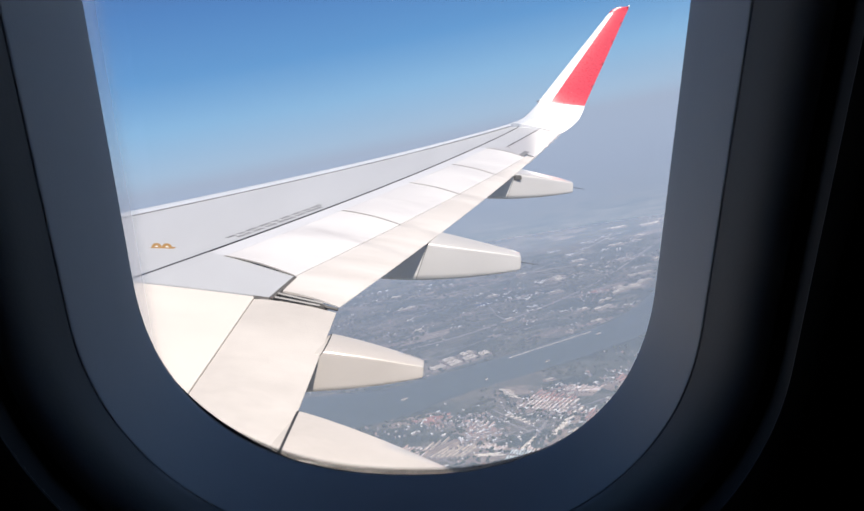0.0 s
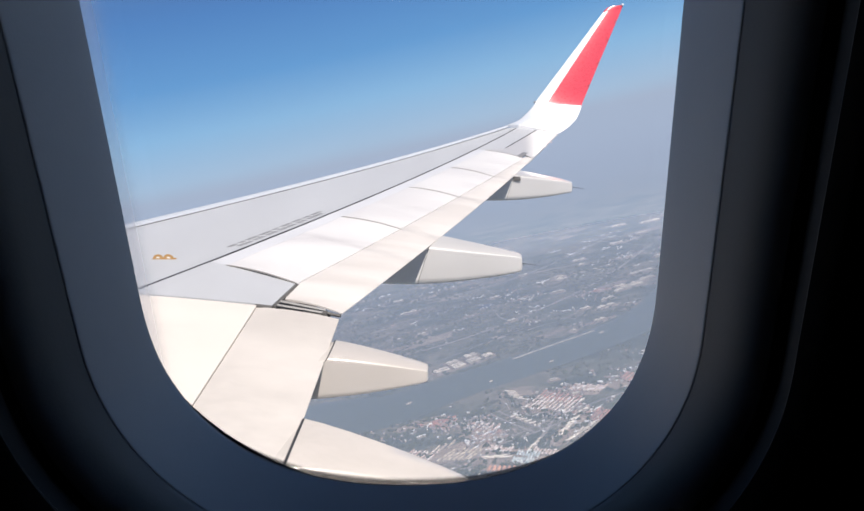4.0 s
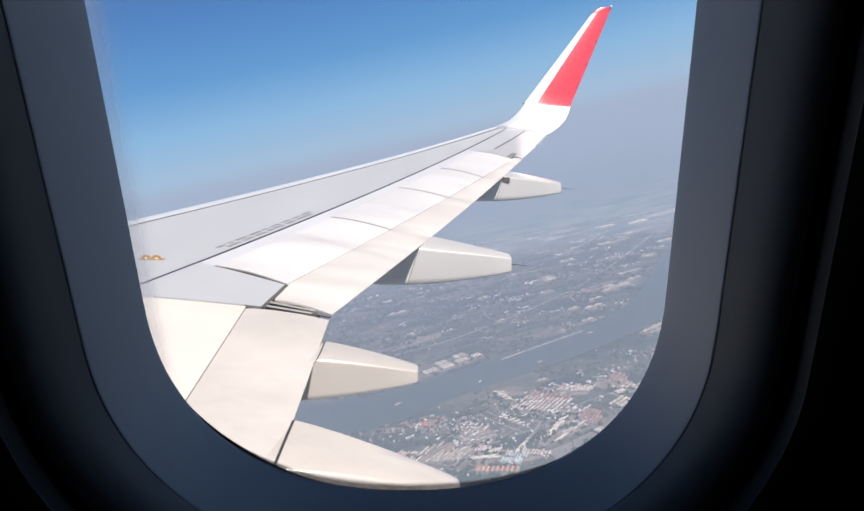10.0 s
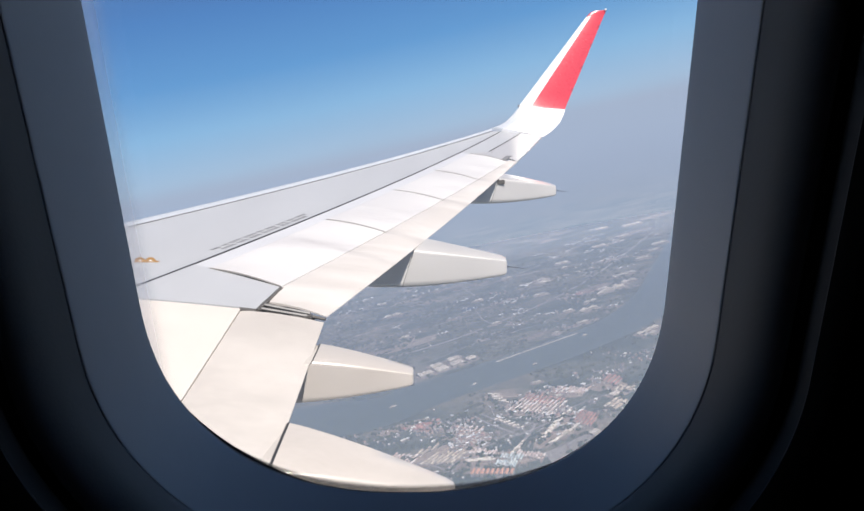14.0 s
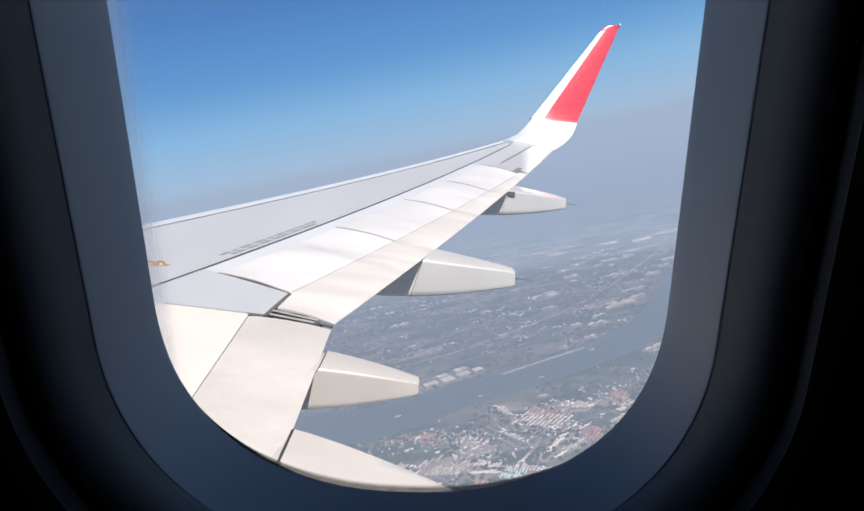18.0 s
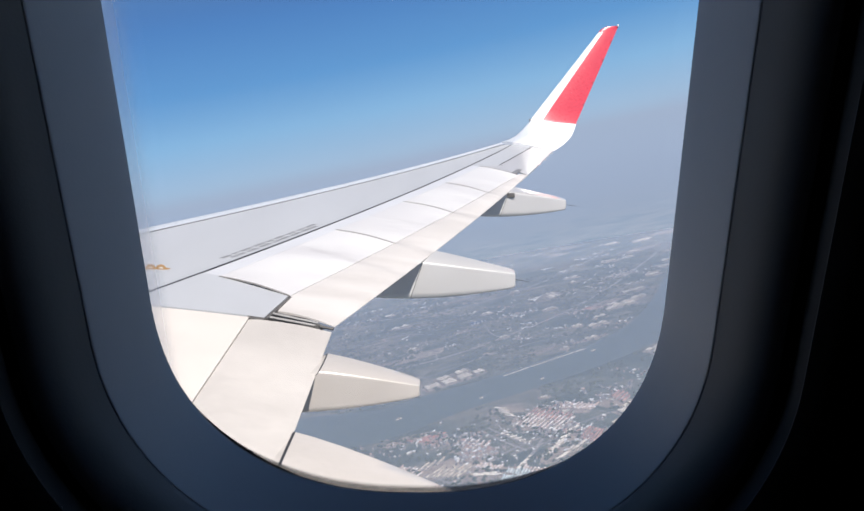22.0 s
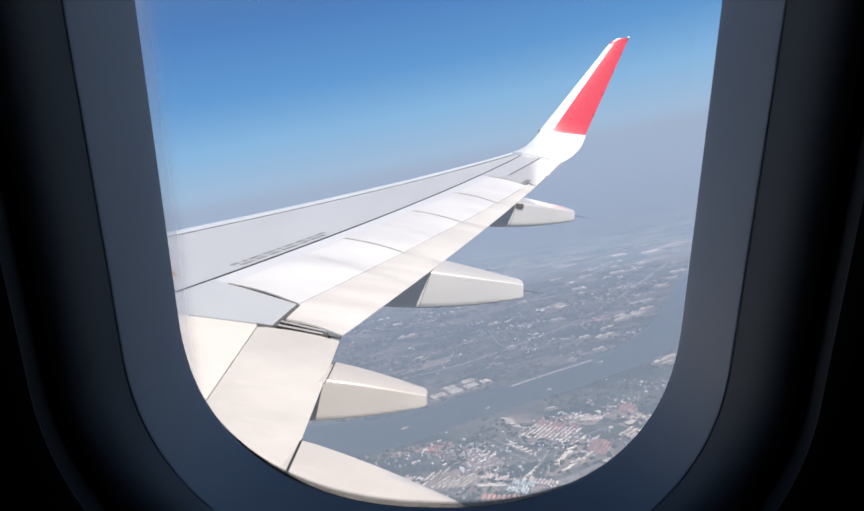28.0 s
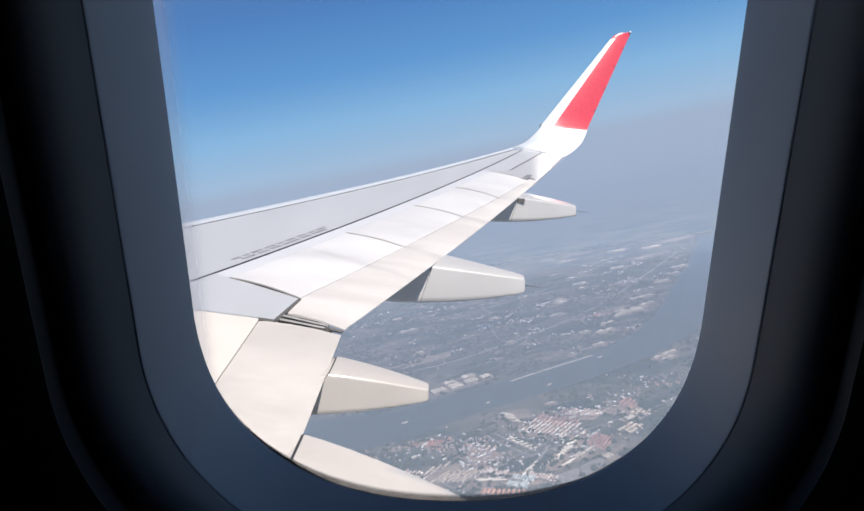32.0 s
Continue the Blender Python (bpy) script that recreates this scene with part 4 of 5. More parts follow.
def haze_paint():
    """Painted haze for the sheets: it lets part of the light through and scatters the rest; opacity and colour are
    graded by distance.
    """
    mat = bpy.data.materials.new("painted_haze")
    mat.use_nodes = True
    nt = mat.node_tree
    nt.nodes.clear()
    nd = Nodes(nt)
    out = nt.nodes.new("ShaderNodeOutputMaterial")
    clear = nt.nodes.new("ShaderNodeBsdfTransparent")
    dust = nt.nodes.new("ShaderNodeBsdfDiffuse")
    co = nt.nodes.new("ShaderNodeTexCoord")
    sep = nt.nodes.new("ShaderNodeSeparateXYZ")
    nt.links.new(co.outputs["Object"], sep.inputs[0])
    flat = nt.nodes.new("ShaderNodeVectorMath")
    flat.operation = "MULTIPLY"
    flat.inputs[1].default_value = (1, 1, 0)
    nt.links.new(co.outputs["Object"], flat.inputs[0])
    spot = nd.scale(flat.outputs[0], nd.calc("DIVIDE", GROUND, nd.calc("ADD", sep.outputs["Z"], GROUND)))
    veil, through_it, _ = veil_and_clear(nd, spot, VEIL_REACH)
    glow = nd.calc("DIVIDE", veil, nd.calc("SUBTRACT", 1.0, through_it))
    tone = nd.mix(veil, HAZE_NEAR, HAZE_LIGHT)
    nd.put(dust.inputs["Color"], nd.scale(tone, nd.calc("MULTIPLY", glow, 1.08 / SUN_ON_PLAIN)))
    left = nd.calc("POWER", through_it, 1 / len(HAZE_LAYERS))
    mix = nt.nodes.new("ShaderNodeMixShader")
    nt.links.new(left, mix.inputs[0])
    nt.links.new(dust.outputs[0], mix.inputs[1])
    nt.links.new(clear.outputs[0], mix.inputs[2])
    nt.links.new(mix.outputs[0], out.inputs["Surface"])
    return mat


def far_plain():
    """The plain beyond the sheet of ground, in the world's lower half: the same land out to the horizon, sunlight and
    haze put into its colour.
    """
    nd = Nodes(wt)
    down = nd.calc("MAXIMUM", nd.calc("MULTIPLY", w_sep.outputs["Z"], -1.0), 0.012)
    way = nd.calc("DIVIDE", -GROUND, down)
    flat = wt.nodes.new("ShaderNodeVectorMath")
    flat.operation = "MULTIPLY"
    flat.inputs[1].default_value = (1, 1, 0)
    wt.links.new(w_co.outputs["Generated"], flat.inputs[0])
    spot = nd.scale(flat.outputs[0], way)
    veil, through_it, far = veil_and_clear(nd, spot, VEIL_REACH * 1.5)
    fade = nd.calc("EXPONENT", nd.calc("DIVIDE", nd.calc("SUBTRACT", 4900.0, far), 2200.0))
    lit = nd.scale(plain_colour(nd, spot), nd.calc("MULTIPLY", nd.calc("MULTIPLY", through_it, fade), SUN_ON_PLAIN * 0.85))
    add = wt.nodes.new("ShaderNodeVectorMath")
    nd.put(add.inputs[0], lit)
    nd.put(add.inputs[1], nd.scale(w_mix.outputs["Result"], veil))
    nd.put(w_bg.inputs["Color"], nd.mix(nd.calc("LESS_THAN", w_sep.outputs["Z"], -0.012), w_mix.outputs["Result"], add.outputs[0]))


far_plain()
GROUND_MAT = ground_material()
WATER = material("river_water", (0.060, 0.092, 0.086), 0.3, vary=0.1, scale=0.01, specular=0.2)
ROAD = material("road_asphalt", (0.27, 0.25, 0.24), 0.9, vary=0.1, scale=0.05)
BARE = material("bare_earth", (0.30, 0.245, 0.205), 0.95, vary=0.3, scale=0.03, random_tone=0.3)
TOWN_EARTH = material("town_earth", (0.34, 0.262, 0.215), 0.95, vary=0.3, scale=0.03, tint=(0.17, 0.145, 0.12))
FIELD = material("field_green", (0.062, 0.080, 0.052), 0.95, vary=0.25, scale=0.02, random_tone=0.4)
SILT = material("silty_water", (0.29, 0.265, 0.245), 0.4, vary=0.15, scale=0.02)
POND = material("pond_water", (0.035, 0.055, 0.085), 0.15, vary=0.1, scale=0.01)
ROOFS = island_material("house_roofs", [(0.30, 0.27, 0.26), (0.36, 0.21, 0.17), (0.22, 0.21, 0.22), (0.50, 0.47, 0.46), (0.28, 0.23, 0.21), (0.44, 0.28, 0.23), (0.20, 0.21, 0.23), (0.74, 0.70, 0.66)])
PINK_ROOFS = island_material("pink_terrace_roofs", [(0.86, 0.74, 0.68), (0.70, 0.56, 0.50), (0.92, 0.84, 0.78), (0.62, 0.44, 0.38)])
CREAM_ROOFS = island_material("cream_terrace_roofs", [(0.92, 0.86, 0.74), (0.80, 0.70, 0.58), (0.90, 0.80, 0.70), (0.70, 0.58, 0.48)])
TAN_ROOFS = island_material("tan_roofs", [(0.66, 0.55, 0.42), (0.52, 0.42, 0.33), (0.76, 0.66, 0.52), (0.40, 0.33, 0.27)])
RED_ROOFS = island_material("red_roofs", [(0.46, 0.20, 0.17), (0.38, 0.17, 0.14), (0.54, 0.27, 0.22), (0.30, 0.16, 0.14)])
TEAL_ROOFS = island_material("blue_grey_terrace_roofs", [(0.66, 0.75, 0.75), (0.46, 0.56, 0.57), (0.82, 0.87, 0.87), (0.56, 0.65, 0.66)])
BRIGHT_ROOFS = island_material("white_metal_roofs", [(0.92, 0.92, 0.91), (0.80, 0.80, 0.80), (0.66, 0.66, 0.68), (0.88, 0.84, 0.80)], 0.5)
ORANGE_ROOF = material("orange_roof_tiles", (0.66, 0.33, 0.21), 0.8, vary=0.1, scale=0.2, random_tone=0.15)
HOUSE_WALL = material("house_wall", (0.36, 0.32, 0.29), 0.9, vary=0.1, scale=0.1)
SHED_WALL = material("shed_wall", (0.36, 0.32, 0.28), 0.85, vary=0.1, scale=0.08, random_tone=0.15)
SHED_ROOF = material("shed_roof", (0.72, 0.63, 0.53), 0.6, vary=0.15, scale=0.06, random_tone=0.3)
TOWER_WALL = material("tower_concrete", (0.60, 0.53, 0.47), 0.85, vary=0.08, scale=0.08, random_tone=0.1)
TOWER_GLASS = material("tower_window", (0.10, 0.11, 0.12), 0.25, vary=0.1, scale=0.5)
LEAVES = island_material("tree_leaves", [(0.030, 0.050, 0.030), (0.046, 0.068, 0.036), (0.038, 0.056, 0.038), (0.060, 0.078, 0.042)], 0.9, 0.2)


def land(name, verts, faces, mat, label, category, kind="", group="", place=(0, 0, 0), turn=0.0):
    """A mesh on the plain; place is in the plan, turn in degrees."""
    me = bpy.data.meshes.new(name)
    me.from_pydata([tuple(v) for v in verts], [], faces)
    me.materials.append(mat)
    me.update()
    ob = new(name, me)
    ob.matrix_world = Matrix.Translation((0, 0, GROUND)) @ pose(place[0], place[1], place[2], 0, 0, turn)
    return tagged(ob, label, category, group, kind)


def land_part(name, verts, faces, mat, parent, label=""):
    me = bpy.data.meshes.new(name)
    me.from_pydata([tuple(v) for v in verts], [], faces)
    me.materials.append(mat)
    me.update()
    ob = new(name, me)
    ob.parent = parent
    return tagged(ob, label) if label else ob


# one sheet out to the edge of sight
ring_v, ring_f = [(0.0, 0.0, 0.0)], []
SEG = 72
for r in (600, 1500, 2600, 3800, 4890):
    ring_v += [(r * math.cos(2 * math.pi * k / SEG), r * math.sin(2 * math.pi * k / SEG), 0.0) for k in range(SEG)]
ring_f += [(0, 1 + k, 1 + (k + 1) % SEG) for k in range(SEG)]
for q in range(4):
    a, b = 1 + q * SEG, 1 + (q + 1) * SEG
    ring_f += [(a + k, b + k, b + (k + 1) % SEG, a + (k + 1) % SEG) for k in range(SEG)]
land("ground", ring_v, ring_f, GROUND_MAT, "flat green and brown plain with plots and scrub", "ground", "structure")
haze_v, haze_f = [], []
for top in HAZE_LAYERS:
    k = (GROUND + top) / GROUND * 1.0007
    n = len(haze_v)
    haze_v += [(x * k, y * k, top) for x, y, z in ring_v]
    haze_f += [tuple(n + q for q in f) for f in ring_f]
land("haze", haze_v, haze_f, haze_paint(), "stacked sheets painted as grey-blue haze over the plain", "haze", "stuff")


# river, as a broad ribbon
def ribbon(mid, widths, z, name, mat, label, category, kind="structure"):
    """A smooth ribbon along a centre line in the plan."""
    pts = []
    n = len(mid)
    for i in range(n - 1):
        for k in range(8):
            t = k / 8
            p = [Vector((*mid[max(0, min(n - 1, i + d))], widths[max(0, min(n - 1, i + d))])) for d in (-1, 0, 1, 2)]
            pts.append(0.5 * ((2 * p[1]) + (p[2] - p[0]) * t + (2 * p[0] - 5 * p[1] + 4 * p[2] - p[3]) * t * t + (3 * p[1] - p[0] - 3 * p[2] + p[3]) * t ** 3))
    vs, fs = [], []
    for i, p in enumerate(pts):
        d = (pts[min(i + 1, len(pts) - 1)] - pts[max(i - 1, 0)]).to_2d().normalized()
        side = Vector((-d.y, d.x))
        wob = 1 + 0.06 * noise.noise(Vector((i * 0.31, 3.3, 0)))
        a, b = p.to_2d() + side * p.z / 2 * wob, p.to_2d() - side * p.z / 2 * wob
        vs += [(a.x, a.y, z), (b.x, b.y, z)]
    for i in range(len(pts) - 1):
        fs.append((2 * i, 2 * i + 1, 2 * i + 3, 2 * i + 2))
    return land(name, vs, fs, mat, label, category, kind), pts


rng = random.Random(11)
RIVER = [(-1500, 2080), (-1000, 2110), (-640, 2105), (-400, 2076), (-200, 2160), (40, 2240), (300, 2350), (520, 2480), (720, 2720), (930, 3130), (1220, 3750), (1550, 4500)]
WIDE = [300, 310, 300, 265, 235, 215, 215, 215, 220, 230, 230, 240]
river, river_line = ribbon(RIVER, WIDE, 0.6, "river", WATER, "broad calm grey-blue river", "river")
ribbon([(-900, 1350), (-500, 1470), (-215, 1672), (-120, 1650), (0, 1606), (140, 1560), (420, 1480), (900, 1500)], [9] * 8, 0.9, "road", ROAD, "pale main road through the town", "road")
ribbon([(-900, 2700), (-300, 2640), (200, 2900), (600, 3300), (1200, 4200)], [15] * 5, 0.9, "road", ROAD, "long straight country road", "road")
ribbon([(-150, 1240), (-60, 1440), (0, 1600), (66, 1712), (120, 1830), (230, 1960)], [9] * 6, 1.2, "road", ROAD, "side road between the rows of houses", "road")
ribbon([(-700, 3600), (-200, 3480), (300, 3700), (800, 4250)], [14] * 4, 1.1, "road", ROAD, "far country road over the plain", "road")

ribbon([(-72, 1886), (-30, 1815), (48, 1702)], [6] * 3, 1.25, "lane", ROAD, "pale straight lane along a canal", "road")
ribbon([(-52, 1900), (-8, 1826), (66, 1722)], [5] * 3, 1.3, "lane", ROAD, "pale straight lane along a canal", "road")
for k in range(44):
    x, y = rng.uniform(-800, 1000), rng.uniform(1350, 4200)
    a = radians(rng.choice((24, 24, 20, 112, 30, -40)) + rng.gauss(0, 6))
    ln = rng.uniform(80, 420)
    c = [(x + math.cos(a) * ln * t + rng.gauss(0, 9), y + math.sin(a) * ln * t + rng.gauss(0, 9)) for t in (-1, -0.3, 0.4, 1)]
    if min((p.x - q[0]) ** 2 + (p.y - q[1]) ** 2 for p in river_line for q in c) > 190 ** 2:
        ribbon(c, [rng.uniform(3, 7)] * 4, 1.0 + 0.01 * k, "lane", ROAD, "pale lane between fields and houses", "road")


def on_river(x, y, gap=12):
    return any((p.x - x) ** 2 + (p.y - y) ** 2 < (p.z / 2 + gap) ** 2 for p in river_line)


def gable(cx, cy, w, d, h, roof_h, turn, walls_v, walls_f, roof_v, roof_f):
    """Adds one house: a wall box and a pitched roof with eaves."""
    ca, sa = math.cos(turn), math.sin(turn)
    put = lambda x, y, z: (cx + x * ca - y * sa, cy + x * sa + y * ca, z)
    n = len(walls_v)
    for z in (0.0, h):
        for sx, sy in ((-1, -1), (1, -1), (1, 1), (-1, 1)):
            walls_v.append(put(sx * w / 2, sy * d / 2, z))
    walls_f += [(n, n + 1, n + 5, n + 4), (n + 1, n + 2, n + 6, n + 5), (n + 2, n + 3, n + 7, n + 6), (n + 3, n, n + 4, n + 7)]
    m = len(roof_v)
    e = 0.5
    for sx, sy in ((-1, -1), (1, -1), (1, 1), (-1, 1)):
        roof_v.append(put(sx * (w / 2 + e), sy * (d / 2 + e), h - 0.2))
    roof_v += [put(-w / 2 - e, 0, h + roof_h), put(w / 2 + e, 0, h + roof_h)]
    roof_f += [(m, m + 1, m + 5, m + 4), (m + 2, m + 3, m + 4, m + 5), (m + 1, m + 2, m + 5), (m + 3, m, m + 4)]


def village(name, label, roofs, spots):
    """Houses of one quarter, joined: too many to count."""
    wv, wf, rv, rf = [], [], [], []
    for s in spots:
        gable(*s, wv, wf, rv, rf)
    ob = land(name, wv, wf, HOUSE_WALL, label, "houses", "stuff")
    land_part("roofs", rv, rf, roofs, ob, "pitched roofs")
    tagged(ob.children[0], kind="stuff")
    return ob


def estate(cx, cy, turn, rows, cols, gap_row, gap_col, w, d):
    """Regular rows of terraced houses."""
    out = []
    a = radians(turn)
    for i in range(rows):
        for j in range(cols):
            if rng.random() < 0.06:
                continue
            x, y = (j - cols / 2) * gap_col, (i - rows / 2) * gap_row
            px, py = cx + x * math.cos(a) - y * math.sin(a), cy + x * math.sin(a) + y * math.cos(a)
            if on_river(px, py):
                continue
            out.append((px, py, w * rng.uniform(0.85, 1.1), d * rng.uniform(0.9, 1.1), rng.uniform(4, 6.5), rng.uniform(1.2, 2.2), a + rng.gauss(0, 0.02)))
    return out


def sprawl(cx, cy, spread_x, spread_y, count, turn=0.0):
    """Loose houses round a centre, thinning outwards."""
    out = []
    for _ in range(count):
        x, y = rng.gauss(cx, spread_x), rng.gauss(cy, spread_y)
        if y < 1150 or y > 4300 or on_river(x, y) or noise.noise(Vector((x * 0.011, y * 0.011, 8.3))) < 0.02:
            continue
        s = rng.choice((0.7, 0.8, 0.8, 1, 1.2, 1.6))
        out.append((x, y, rng.uniform(4.5, 8) * s, rng.uniform(4, 6.5) * s, rng.uniform(3, 7), rng.uniform(1, 2.4), radians(turn) + rng.choice((0, 1.57)) + rng.gauss(0, 0.25)))
    return out


def terraces(ax, ay, bx, by, count, length, turn, width, piece=9.0):
    """Long thin terraces side by side, their near ends on the line from a to b."""
    out = []
    a = radians(turn)
    for i in range(count):
        k = (i + 0.5) / count
        x0, y0 = ax + (bx - ax) * k, ay + (by - ay) * k
        at = rng.uniform(0, 4)
        end = length * rng.uniform(0.88, 1.08)
        while at < end:
            ln = piece * rng.uniform(0.7, 1.2)
            if rng.random() > 0.05:
                out.append((x0 + math.cos(a) * (at + ln / 2), y0 + math.sin(a) * (at + ln / 2), ln - 0.4, width * rng.uniform(0.85, 1.1), rng.uniform(4, 6), rng.uniform(1.0, 1.8), a + rng.gauss(0, 0.012)))
            at += ln
    return [h for h in out if not on_river(h[0], h[1])]


village("terraced_houses", "long parallel terraces with pale pinkish roofs", PINK_ROOFS,
        terraces(20, 1884, 140, 1788, 11, 88, 52, 4.4) + terraces(-101, 1660, -37, 1624, 9, 24, 58, 4.5, 6) + terraces(14, 1603, 79, 1550, 9, 27, 63, 4.6, 6) + terraces(-140, 1815, -60, 1770, 5, 30, 58, 5)
        + terraces(157, 1951, 244, 1892, 9, 42, 46, 5) + terraces(-330, 1700, -250, 1655, 7, 50, 55, 5))
village("terraced_houses", "terraces with faded red roofs in close rows", RED_ROOFS,
        terraces(65, 1946, 164, 1842, 9, 46, 49, 5.2) + terraces(182, 1728, 222, 1674, 6, 70, 58, 4.8) + terraces(317, 1965, 344, 1904, 4, 56, 50, 6.5) + terraces(420, 3000, 470, 2970, 5, 50, 20, 8))
village("terraced_houses", "cream comb-like terraces along lanes", CREAM_ROOFS,
        terraces(80, 1655, 138, 1748, 9, 27, 31, 6, 7) + terraces(99, 1622, 141, 1661, 4, 22, 31, 6, 7) + terraces(0, 1612, 42, 1672, 8, 8, 10, 5, 7) + terraces(-115, 1632, -100, 1614, 2, 68, -13, 4.5)
        + terraces(143, 1764, 177, 1785, 4, 36, 44, 5) + terraces(-25, 1844, 43, 1746, 6, 17, 9, 4.5, 7) + terraces(-28, 2049, 0, 1963, 5, 44, -38, 5.5))
village("terraced_houses", "long tan terraces fanned along a lane", TAN_ROOFS,
        terraces(-232, 1650, -140, 1625, 7, 66, 46, 4.0) + terraces(-258, 1690, -190, 1720, 3, 40, 58, 5) + estate(312, 1795, 40, 3, 7, 16, 8, 8, 9) + terraces(330, 1880, 372, 1850, 4, 30, 45, 8))
village("terraced_houses", "short rows of pale blue-grey house roofs", TEAL_ROOFS,
        terraces(-41, 1567, 10, 1541, 8, 29, 68, 4.2, 6) + terraces(-25, 1601, 30, 1572, 8, 25, 67, 4.2, 6))
village("houses", "close red-roofed houses by the river", RED_ROOFS,
        sprawl(-352, 1950, 20, 14, 70, 20) + sprawl(-240, 1893, 24, 16, 110, 20) + sprawl(-560, 1800, 60, 30, 60) + sprawl(140, 3350, 40, 20, 40))
village("houses", "loose town houses with mixed roofs near the river", ROOFS,
        sprawl(-180, 1850, 70, 50, 120, 10) + sprawl(240, 1960, 60, 26, 160, 25) + sprawl(-450, 1720, 140, 110, 160) + sprawl(60, 1450, 240, 60, 260, 30) + sprawl(420, 2080, 80, 60, 110, 25) + sprawl(-110, 1765, 50, 40, 130, 20) + sprawl(205, 1800, 60, 40, 90, 20))
village("houses", "crowded small town houses between the estates", ROOFS,
        [(x, y, w * 0.55, d * 0.55, h * 0.8, r, a) for x, y, w, d, h, r, a in sprawl(60, 1720, 240, 150, 620, 24) + sprawl(-90, 1780, 60, 40, 300, 24)])
village("houses", "scattered houses beyond the river", ROOFS,
        sprawl(100, 2720, 200, 50, 90, 15) + sprawl(520, 2980, 110, 40, 150, 20) + sprawl(380, 2562, 50, 20, 60, 20) + sprawl(-420, 2900, 160, 50, 80) + sprawl(160, 3100, 70, 40, 110, 20) + sprawl(300, 3360, 110, 40, 110, 20)
        + sprawl(785, 3549, 120, 50, 110, 20) + sprawl(-130, 3600, 120, 40, 60, 20) + sprawl(1008, 4150, 150, 40, 90, 20) + sprawl(-700, 3300, 300, 100, 70) + sprawl(600, 2700, 60, 26, 70, 20))

# small bright roofs: a few tight clusters and single ones
bright = []
HAMLETS = [(145, 3121, 42, 26), (267, 3367, 30, 14), (174, 2914, 46, 16), (785, 3549, 60, 16), (-38, 3115, 40, 10), (60, 1880, 70, 20), (-100, 1770, 60, 26), (230, 1945, 50, 26), (-230, 1880, 50, 16), (140, 1800, 60, 16), (-20, 1700, 90, 26), (763, 4272, 40, 6), (477, 4600, 30, 4)]
HAMLETS += [(x, 1450 + 3100 * rng.random() ** 0.8, rng.uniform(12, 40), rng.randint(2, 8)) for x in (-1000 + 2400 * rng.random() for _ in range(64))]
for hx, hy, size, count in HAMLETS:
    if abs(hx) > 0.6 * hy:
        continue
    for _ in range(count):
        x, y = rng.gauss(hx, size), rng.gauss(hy, size * 0.7)
        if on_river(x, y) or y > 4650:
            continue
        k = rng.choice((0.4, 0.5, 0.5, 0.7, 0.8, 1.2)) * (0.62 + y / 4000)
        bright.append((x, y, 9 * k * rng.uniform(0.7, 1.5), 5 * k, rng.uniform(3, 6), rng.uniform(0.8, 1.6), radians(rng.choice((20, 24, 110, 32, -40))) + rng.gauss(0, 0.2)))
village("houses", "scattered houses with bright white metal roofs", BRIGHT_ROOFS, bright)

YARD_Z = [1.3]


# factories and sheds, each a thing with walls and ribbed roof bays
def shed(x, y, w, d, h, turn, bays, label):
    ob = new("warehouse")
    ob.matrix_world = Matrix.Translation((0, 0, GROUND)) @ pose(x, y, 0, 0, 0, turn)
    tagged(ob, label, "warehouse", "industrial sheds")
    wv, wf = [], []
    for z in (0.0, h):
        wv += [(-w / 2, -d / 2, z), (w / 2, -d / 2, z), (w / 2, d / 2, z), (-w / 2, d / 2, z)]
    wf = [(0, 1, 5, 4), (1, 2, 6, 5), (2, 3, 7, 6), (3, 0, 4, 7)]
    land_part("wall", wv, wf, SHED_WALL, ob)
    ya, yb = rng.uniform(4, 16), rng.uniform(4, 14)
    yard = [(-w / 2 - ya, -d / 2 - yb), (w / 2 + yb, -d / 2 - yb * 1.3), (w / 2 + ya, d / 2 + yb), (-w / 2 - yb, d / 2 + ya)]
    land_part("yard", [(p, q, z) for z in (0.0, YARD_Z[0]) for p, q in yard], [(4, 5, 6, 7), (0, 1, 5, 4), (1, 2, 6, 5), (2, 3, 7, 6), (3, 0, 4, 7)], BARE, ob, "pale beaten yard")
    YARD_Z[0] += 0.006
    bw = w / bays
    for b in range(bays):
        x0, x1 = -w / 2 + b * bw - 0.05, -w / 2 + (b + 1) * bw - 0.6
        xm, top = (x0 + x1) / 2, h + bw * 0.16
        rv = [(x0, -d / 2 - 0.6, h), (xm, -d / 2 - 0.6, top), (x1, -d / 2 - 0.6, h), (x0, d / 2 + 0.6, h), (xm, d / 2 + 0.6, top), (x1, d / 2 + 0.6, h)]
        land_part("roof_bay", rv, [(0, 1, 4, 3), (1, 2, 5, 4), (0, 2, 1), (3, 4, 5)], SHED_ROOF, ob)
    return ob


SHED_LABELS = ("pale sheet-roofed warehouse beside the river", "long cream-roofed factory hall in a yard", "grey metal shed among trees")
